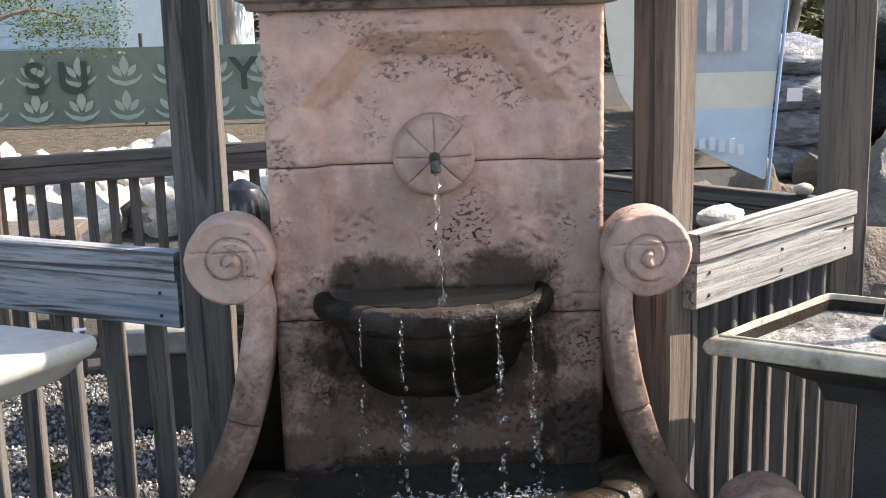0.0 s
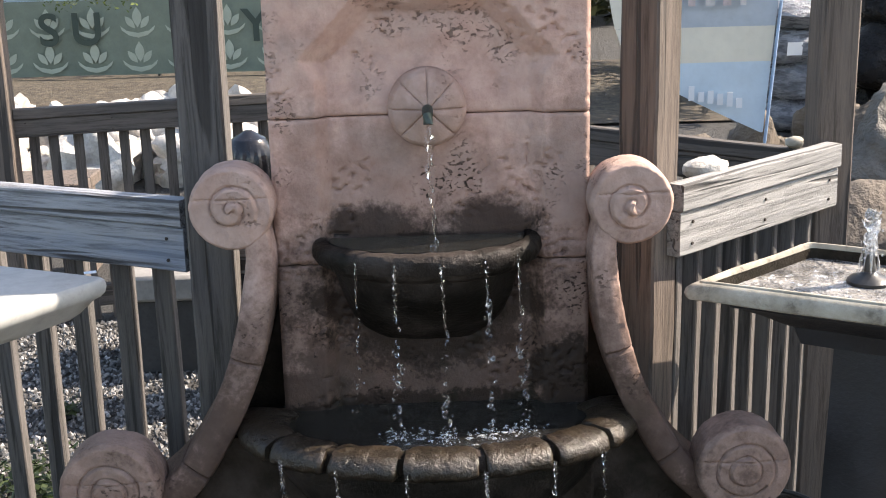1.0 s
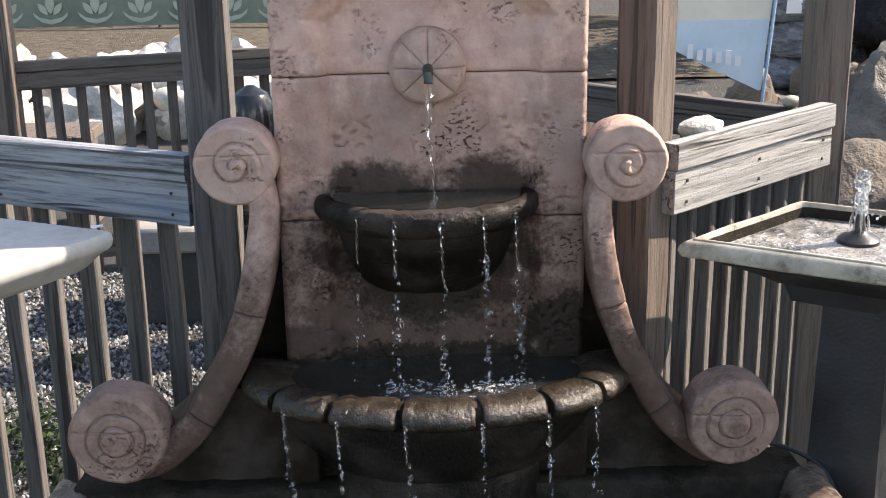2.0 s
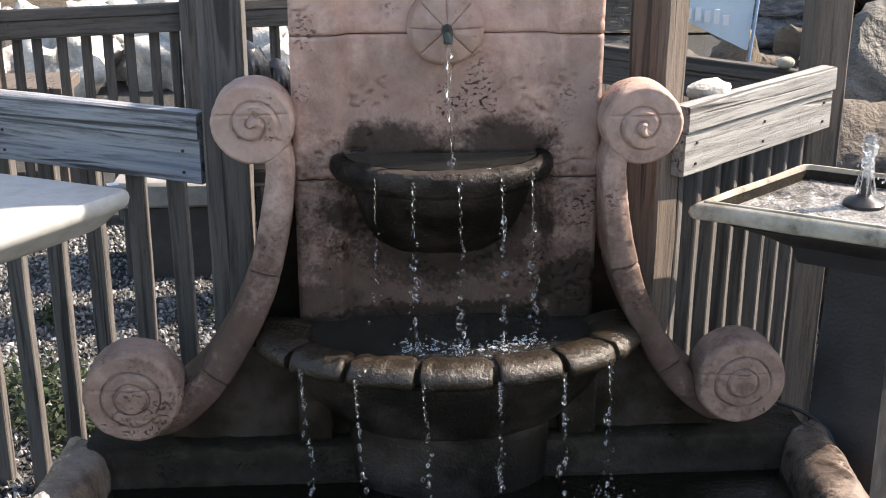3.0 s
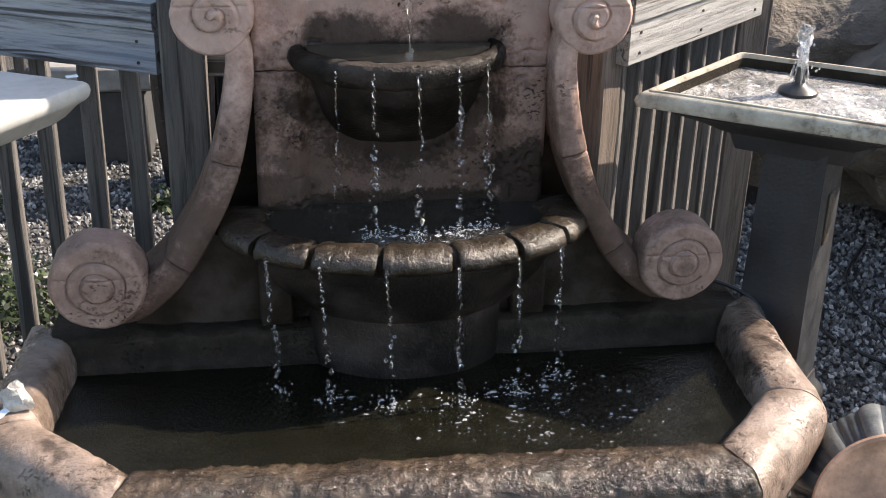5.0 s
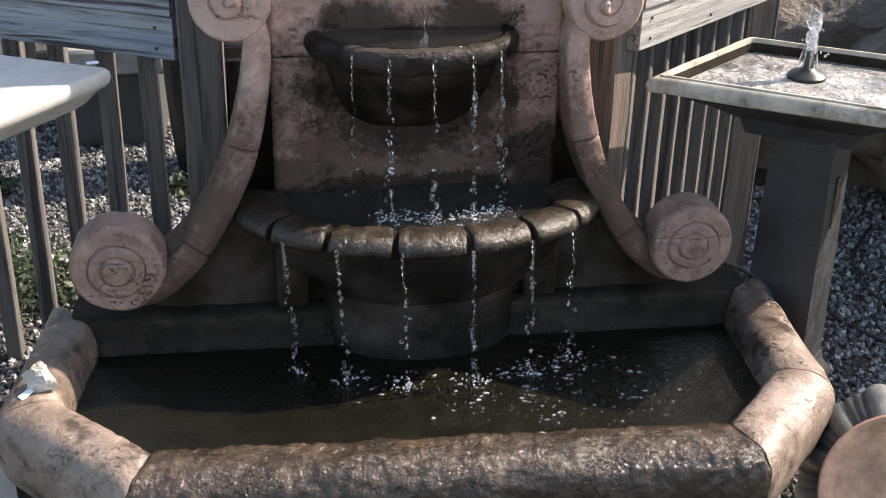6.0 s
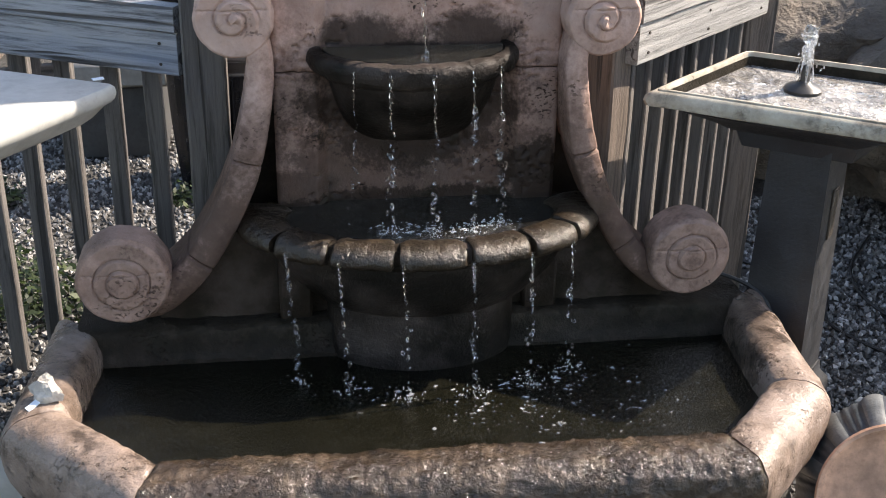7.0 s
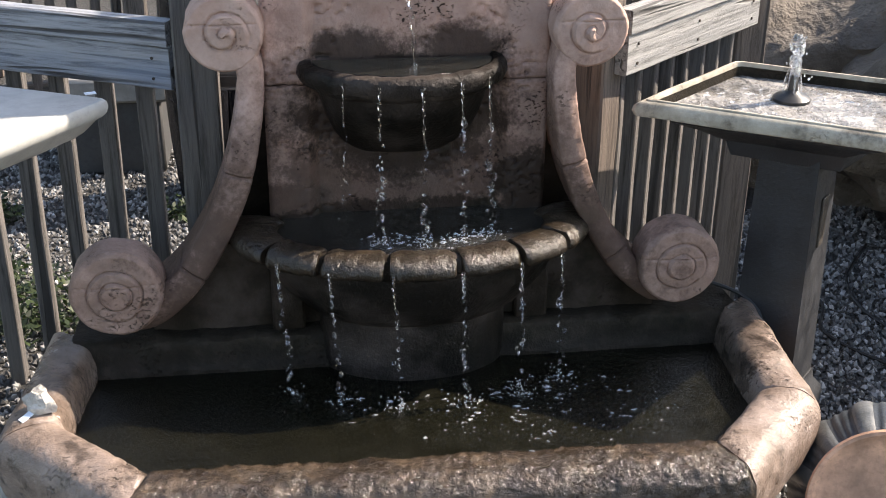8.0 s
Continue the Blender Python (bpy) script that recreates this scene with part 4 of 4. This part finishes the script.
def rock(x, y, z, r, mat, label, group, seed, squash=0.7, fine=0):
    rnd = random.Random(seed)
    s = Shape().blob((0, 0, 0), (r * rnd.uniform(0.8, 1.25), r * rnd.uniform(0.7, 1.1), r * squash * rnd.uniform(0.8, 1.15)), fine or 18, (fine or 18) * 2 // 3, 0.75, seed * 1.7)
    s.roughen(r * 0.09, 2.2 / r)
    if fine:
        s.roughen(r * 0.035, 7 / r).roughen(r * 0.012, 20 / r)
    ob = part("rock", s, mat, angle=55 if fine else 28)
    ob.matrix_basis = pose(x, y, z, rnd.uniform(-15, 15), rnd.uniform(-15, 15), rnd.uniform(0, 360))
    return tagged(ob, label, "rock", group)


rnd = random.Random(11)
for i in range(95):
    x, y = rnd.uniform(-3.9, 0.3), rnd.uniform(5.2, 7.0)
    r = rnd.uniform(0.14, 0.34)
    rock(x, y, r * 0.35, r, rock_white, "pale rough limestone rock in the bank", "pale rocks", 100 + i, 0.75, 24)
s = Shape()
s.grid(lambda x, y: (x, y, 0.02 + 0.10 * max(0, 1 - abs(y - 9.6) / 1.9) + 0.03 * noise.noise(Vector((x, y, 0)))), [lerp(-7, 3, i / 40) for i in range(41)], [lerp(7.0, 11.4, i / 16) for i in range(17)])
tagged(part("mulch_bed", s, mulch), "strip of brown bark mulch below the banner", "mulch", kind="structure")

# banner on a chain-link fence
banner = thing("fence_banner", "green printed mesh banner hung on a chain-link fence", "banner")
BY = 10.5
mesh_green = plain("green_mesh_print", (0.17, 0.205, 0.165), 0.85, vary=0.15, scale=6)
pale_green = plain("pale_green_print", (0.36, 0.40, 0.33), 0.85, vary=0.1, scale=6)
ink_green = plain("dark_green_print", (0.05, 0.07, 0.058), 0.85, vary=0.1, scale=6)
part("cloth", Shape().grid(lambda x, z: (x, BY + 0.015 * math.sin(x * 5), z), [lerp(-6, 1.4, i / 80) for i in range(81)], [0.10, 0.30, 0.50, 0.70, 0.865]), mesh_green, banner)


def leaf_mark(cx, cz, k):
    s = Shape()

    def petal(ax, az, bx, bz, w):
        d = Vector((bx - ax, 0, bz - az))
        n = Vector((-d.z, 0, d.x)).normalized()
        edge = []
        for i in range(9):
            u = i / 8
            edge.append(Vector((ax, 0, az)) + d * u + n * w * math.sin(math.pi * u))
        for i in range(7, 0, -1):
            u = i / 8
            edge.append(Vector((ax, 0, az)) + d * u - n * w * math.sin(math.pi * u))
        pts = [(cx + k * p.x, BY - 0.022, cz + k * p.z) for p in edge]
        s.rings([pts, [(x, y + 0.004, z) for x, y, z in pts]])
    petal(0, -0.02, 0, 0.20, 0.05)
    petal(-0.03, -0.03, -0.13, 0.10, 0.035)
    petal(0.03, -0.03, 0.13, 0.10, 0.035)
    arc = [(-0.19, 0.0), (-0.12, -0.055), (0, -0.08), (0.12, -0.055), (0.19, 0.0), (0.17, -0.05), (0.10, -0.105), (0, -0.13), (-0.10, -0.105), (-0.17, -0.05)]
    pts = [(cx + k * x, BY - 0.022, cz + k * z) for x, z in arc]
    s.rings([pts, [(x, y + 0.004, z) for x, y, z in pts]])
    return s


for i in range(14):
    for zz in (0.60, 0.25):
        part("leaf_print", leaf_mark(-5.55 + i * 0.46, zz, 0.95), pale_green, banner, smooth=False)
for ch, x in (("S", -3.80), ("U", -3.47), ("Y", -1.72)):
    cu = bpy.data.curves.new("letter", "FONT")
    cu.body, cu.size, cu.extrude, cu.offset = ch, 0.46, 0.002, 0.008
    cu.materials.append(ink_green)
    ob = new("letter", cu)
    ob.parent = banner
    ob.matrix_basis = pose(x, BY - 0.032, 0.42, 90, 0, 0)
for x in (-5.8, -4.3, -2.62, -1.0, 0.6):
    s = Shape()
    tube(s, [Vector((x, BY + 0.06, 0)), Vector((x, BY + 0.06, 0.5)), Vector((x, BY + 0.06, 1.0))], 0.018, 8)
    part("fence_pole", s, plain("dark_steel", (0.05, 0.05, 0.05), 0.5, 0.5), banner)
shed = thing("shed", "pale blue clapboard shed with a white door", "shed")
siding = plain("pale_blue_paint", (0.50, 0.60, 0.66), 0.6, vary=0.08)
part("wall", Shape().box((-4.9, 13.0, 0), (-2.0, 15.5, 1.9), 0.01), siding, shed)
for i in range(11):
    part("siding_board", Shape().box((-4.92, 12.975, 0.15 + i * 0.15), (-2.0, 12.998, 0.292 + i * 0.15), 0.004), siding, shed)
part("door", Shape().box((-3.35, 12.945, 0.0), (-2.75, 12.972, 1.6), 0.01), plain("white_door_paint", (0.8, 0.82, 0.83), 0.5, vary=0.04), shed)
part("roof", Shape().rings([[(-5.05, y, 1.9), (-1.85, y, 1.9), (-1.85, y, 1.96), (-5.05, y, 1.96)] for y in (12.7, 15.7)]), plain("grey_shingle", (0.2, 0.2, 0.2), 0.9), shed)

# ---- trees and weeds ----
bark = plain("pale_grey_bark", (0.22, 0.19, 0.16), 0.9, vary=0.4, scale=10, relief=0.8, far=0.02, stretch=(1, 1, 0.3))


def foliage(name, colour):
    m, t, b = material(name, 0.6)
    g = node(t, "NewGeometry").outputs["Random Per Island"]
    c = ramp(t, g, [(0.0, tuple(v * 0.5 for v in colour)), (0.6, colour), (1.0, (colour[0] * 2.0, colour[1] * 1.7, colour[2] * 1.2))])
    t.links.new(c, b.inputs["Base Color"])
    b.inputs["Subsurface Weight"].default_value = 0.0
    tr = node(t, "BsdfTranslucent", {"Color": c})
    mx = node(t, "MixShader", {0: 0.35, 1: b.outputs[0], 2: tr.outputs[0]})
    t.links.new(mx.outputs[0], t.nodes["Material Output"].inputs["Surface"])
    return m


leaf_green = foliage("green_leaves", (0.075, 0.115, 0.03))
leaf_olive = foliage("olive_leaves", (0.10, 0.105, 0.05))
weed_green = foliage("weed_leaves", (0.026, 0.045, 0.016))


def leaves(s, spots, n, size, rnd):
    for i in range(n):
        c, r = rnd.choice(spots)
        d = Vector((rnd.gauss(0, 1), rnd.gauss(0, 1), rnd.gauss(0, 0.7)))
        p = Vector(c) + d.normalized() * r * rnd.random() ** 0.45
        a = Vector((rnd.uniform(-1, 1), rnd.uniform(-1, 1), rnd.uniform(-0.7, 0.4))).normalized()
        b = a.cross(Vector((rnd.uniform(-1, 1), rnd.uniform(-1, 1), 1))).normalized()
        k = size * rnd.uniform(0.6, 1.4)
        s.add([p, p + a * k * 0.5 + b * k * 0.22, p + a * k, p + a * k * 0.5 - b * k * 0.22], [(0, 1, 2, 3)])


def tree(x, y, h, crown_z, spread, mat, n, size, seed, label, trunk_r=0.09):
    rnd = random.Random(seed)
    root = thing("tree", label, "tree", at=(x, y, 0))
    s = Shape()
    tube(s, curve([(0, 0, 0), (rnd.uniform(-0.1, 0.1), 0, h * 0.3), (rnd.uniform(-0.2, 0.2), 0.1, h * 0.65), (rnd.uniform(-0.3, 0.3), 0, h)], 14), lambda u: trunk_r * (1 - 0.75 * u), 10)
    spots = []
    for i in range(16):
        z = lerp(crown_z, h, i / 15)
        a = rnd.uniform(0, 6.28)
        L = spread * rnd.uniform(0.5, 1.0) * (1.15 - 0.6 * i / 15)
        e = Vector((L * math.cos(a), L * math.sin(a), z + rnd.uniform(-0.25, 0.3)))
        tube(s, curve([(0, 0, z - 0.15), tuple(e * 0.5 + Vector((0, 0, z * 0.5 + 0.08))), tuple(e)], 8), lambda u: trunk_r * 0.35 * (1 - 0.85 * u), 6)
        spots += [(e, spread * 0.33), (Vector((e.x * 0.6, e.y * 0.6, e.z)), spread * 0.28)]
    part("trunk", s, bark, root)
    s = Shape()
    leaves(s, spots, n, size, rnd)
    part("crown", s, mat, root, smooth=False)


tree(-3.55, 8.2, 3.6, 1.12, 1.0, leaf_green, 30000, 0.034, 3, "green bushy tree with low hanging branches")
tree(-1.9, 12.2, 5.0, 1.5, 1.3, leaf_olive, 2600, 0.12, 4, "thin olive-leaved tree with a pale trunk")
for i, (x, y) in enumerate(((-1.55, 13.5), (-1.2, 13.0), (-0.8, 14.0), (-2.6, 15.8), (-5.4, 14.5), (0.6, 14.5), (2.2, 14.0))):
    tree(x, y, 6.0, 1.7, 1.4, leaf_olive, 2200, 0.14, 20 + i, "slim pale-trunked tree with sparse leaves", 0.07)
for i, (x, y) in enumerate(((3.2, 8.0), (4.6, 9.5), (2.5, 10.0), (6.2, 9.0))):
    tree(x, y, 2.3, 0.6, 1.2, leaf_olive, 3200, 0.13, 40 + i, "dense olive-green tree behind the rocks", 0.08)
s = Shape()
rnd = random.Random(9)
leaves(s, [((rnd.uniform(-14, 14), rnd.uniform(17, 20), rnd.uniform(0.2, 2.6)), 1.2) for i in range(70)], 16000, 0.30, rnd)
tagged(part("far_woods", s, leaf_olive, smooth=False), "distant hazy olive-green woods", "trees", kind="stuff")

s = Shape()
leaves(s, [((x, y, 0.05), 0.10) for x, y in ((-1.02, 0.92), (-0.94, 0.80), (-1.10, 0.85), (-0.86, 0.70), (-1.16, 1.0), (-0.95, 0.65), (-1.25, 0.9), (-1.05, 0.72))] + [((-0.63, 1.45, 0.03), 0.06), ((-1.2, 1.5, 0.03), 0.06)], 1500, 0.030, rnd)
tagged(part("weeds", s, weed_green, smooth=False), "low green weeds growing in the gravel", "weeds", kind="stuff")

# ---- beyond the right railing ----
flag = thing("feather_flag", "faded beige and blue feather flag with a curved edge", "flag")
FY = 2.0
edge = curve([(0.64, 0, 1.75), (0.655, 0, 1.36), (0.70, 0, 1.12), (0.80, 0, 1.00), (0.98, 0, 0.90), (1.218, 0, 0.786)], 30)
right = lambda z: lerp(1.218, 1.262, (z - 0.786) / 0.6)


def flag_band(name, z0, z1, mat, off=0.0, x_from=None):
    """The strip of the flag between two heights, bounded by the curved edge."""
    s = Shape()
    rows = []
    for i in range(13):
        z = lerp(z0, z1, i / 12)
        x = min((p.x for p in edge), key=lambda q: 0)
        for p, q in zip(edge, edge[1:]):
            if q.z <= z <= p.z:
                x = lerp(p.x, q.x, (p.z - z) / max(1e-6, p.z - q.z))
        rows.append((x if x_from is None else max(x, x_from), z))
    front = [[(lerp(x, right(z), u / 8), FY - off + 0.012 * math.sin(4 * lerp(x, right(z), u / 8) + 3 * z), z) for u in range(9)] for x, z in rows]
    s.rings(front, closed=False)
    s.rings([[(x, y + 0.004, z) for x, y, z in r] for r in front], closed=False)
    return part(name, s, mat, flag)


beige = plain("faded_beige_cloth", (0.70, 0.65, 0.54), 0.8, vary=0.08, scale=5)
sky_cloth = plain("faded_light_blue_cloth", (0.52, 0.62, 0.69), 0.8, vary=0.1, scale=5)
slate_cloth = plain("faded_slate_blue_cloth", (0.43, 0.47, 0.51), 0.8, vary=0.15, scale=5)
flag_band("cloth_bottom", 0.79, 1.042, sky_cloth)
flag_band("cloth_band", 1.042, 1.165, beige)
flag_band("cloth_picture", 1.165, 1.50, slate_cloth, 0.0, 0.78)
flag_band("cloth_side", 1.165, 1.74, beige, -0.01)
for i, (x, w) in enumerate(((0.93, 0.012), (0.99, 0.016), (1.05, 0.014), (1.11, 0.010))):
    part("picture_shape", Shape().box((x, FY - 0.03, 1.24), (x + w * 2, FY - 0.026, 1.46), 0.0), plain("faded_print", (0.60, 0.57, 0.55) if i % 2 else (0.55, 0.46, 0.45), 0.8), flag)
for i, h in enumerate((0.05, 0.035, 0.045, 0.04, 0.05, 0.035)):
    part("lettering_bar", Shape().box((0.94 + i * 0.034, FY - 0.028, 0.915 - i * 0.006), (0.96 + i * 0.034, FY - 0.024, 0.915 - i * 0.006 + h), 0.0), plain("white_print", (0.7, 0.72, 0.74), 0.8, vary=0.05), flag)
s = Shape()
tube(s, [Vector((right(z) + 0.008, FY, z)) for z in (0.0, 0.8, 1.2, 1.9)], 0.006, 8)
part("pole", s, plain("pale_blue_pole", (0.30, 0.42, 0.58), 0.4), flag, "thin pale blue pole")

wrap = plain("grey_plastic_bag", (0.26, 0.28, 0.32), 0.28, vary=0.6, scale=16, relief=0.9, far=0.02, stretch=(1, 1, 3))
black_wrap = plain("black_plastic_bag", (0.014, 0.014, 0.016), 0.3, vary=0.5, scale=14, relief=1.0, far=0.03)


def bag(x, y, z, rx, ry, rz, mat, label, seed):
    s = Shape().blob((0, 0, 0), (rx, ry, rz), 20, 12, 0.25, seed)
    s.v = [(math.copysign(min(abs(a), rx * 0.9), a), b, c) for a, b, c in s.v]
    s.roughen(0.02, 11)
    ob = part("bag", s, mat, angle=60)
    ob.matrix_basis = pose(x, y, z, 0, random.uniform(-3, 3), random.uniform(-10, 10))
    return tagged(ob, label, "bag", "stacked bags")


for i in range(9):
    bag(1.52 + 0.03 * math.sin(i * 2.2), 2.75, 0.08 + 0.135 * i, 0.22, 0.26, 0.085, wrap, "grey plastic-wrapped bag in a stack", i * 1.1)
for i in range(5):
    bag(2.03 + 0.03 * math.sin(i * 1.7), 2.85, 0.15 + 0.27 * i, 0.26, 0.3, 0.17, black_wrap, "bulging black plastic bag in a stack", 20 + i * 1.3)
s = Shape().box((-0.030, -0.001, -0.026), (0.030, 0.001, 0.026), 0.0, pose(1.475, 2.50, 1.03, 8, 0, 0))
tagged(part("paper_label", s, plain("white_paper", (0.75, 0.77, 0.8), 0.7, vary=0.03)), "white paper label on the bag stack", "label")
# the boulder at x 2.32 is unseen, added to shade the right gravel
for i, (x, y, z, r, mat) in enumerate(((1.88, 1.46, 0.30, 0.56, rock_tan), (2.32, 0.78, 0.45, 0.66, rock_tan), (1.55, 2.15, 0.35, 0.36, rock_grey), (2.15, 2.2, 0.42, 0.55, rock_grey), (1.25, 2.35, 0.45, 0.30, rock_tan),
                                       (1.68, 2.35, 0.62, 0.22, rock_tan), (2.55, 2.3, 0.5, 0.5, rock_grey), (1.30, 1.75, 0.16, 0.28, rock_grey), (2.9, 1.5, 0.3, 0.5, rock_tan), (3.2, 2.6, 0.6, 0.7, rock_grey))):
    rock(x, y, z, r, mat, "large weathered boulder behind the railing" if mat is rock_grey else "large tan boulder behind the railing, one of them added for shade", "boulders", 300 + i, 0.85, 48)
s = Shape().blob((1.035, 1.08, 0.922), (0.028, 0.024, 0.018), 12, 8, 0.2, 2.0)
tagged(part("pebble", s, slab_cream), "rounded pale pebble on the dark railing", "stone")
s = Shape().blob((0.585, 0.255, 1.022), (0.050, 0.030, 0.026), 16, 10, 0.35, 5.0)
tagged(part("white_stone", s, rock_white), "smooth white stone resting on the silver railing", "stone")

# ---- loose gravel ----
s = Shape()
rnd = random.Random(77)
OCT = ((1, 0, 0), (0, 1, 0), (-1, 0, 0), (0, -1, 0), (0, 0, 1), (0, 0, -1))
OF = ((0, 1, 4), (1, 2, 4), (2, 3, 4), (3, 0, 4), (1, 0, 5), (2, 1, 5), (3, 2, 5), (0, 3, 5))


def pebbles(x0, x1, y0, y1, n):
    for i in range(n):
        x, y, r = rnd.uniform(x0, x1), rnd.uniform(y0, y1), rnd.uniform(0.0045, 0.012)
        e = Euler((rnd.uniform(0, 6), rnd.uniform(0, 6), rnd.uniform(0, 6))).to_matrix()
        s.add([Vector((x, y, r * 0.4)) + e @ Vector((a * r * rnd.uniform(0.8, 1.5), b * r, c * r * 0.8)) for a, b, c in OCT], OF)


pebbles(-1.9, -0.2, 0.15, 2.5, 19000)
pebbles(0.6, 1.75, -0.4, 1.3, 13000)
m, t, b = material("mixed_gravel", 0.8)
g = node(t, "NewGeometry").outputs["Random Per Island"]
t.links.new(ramp(t, g, [(0.0, (0.035, 0.033, 0.031)), (0.5, (0.12, 0.117, 0.113)), (0.85, (0.24, 0.237, 0.23)), (1.0, (0.40, 0.39, 0.38))]), b.inputs["Base Color"])
tagged(part("gravel", s, m, smooth=False), "loose grey gravel", "gravel", kind="stuff")
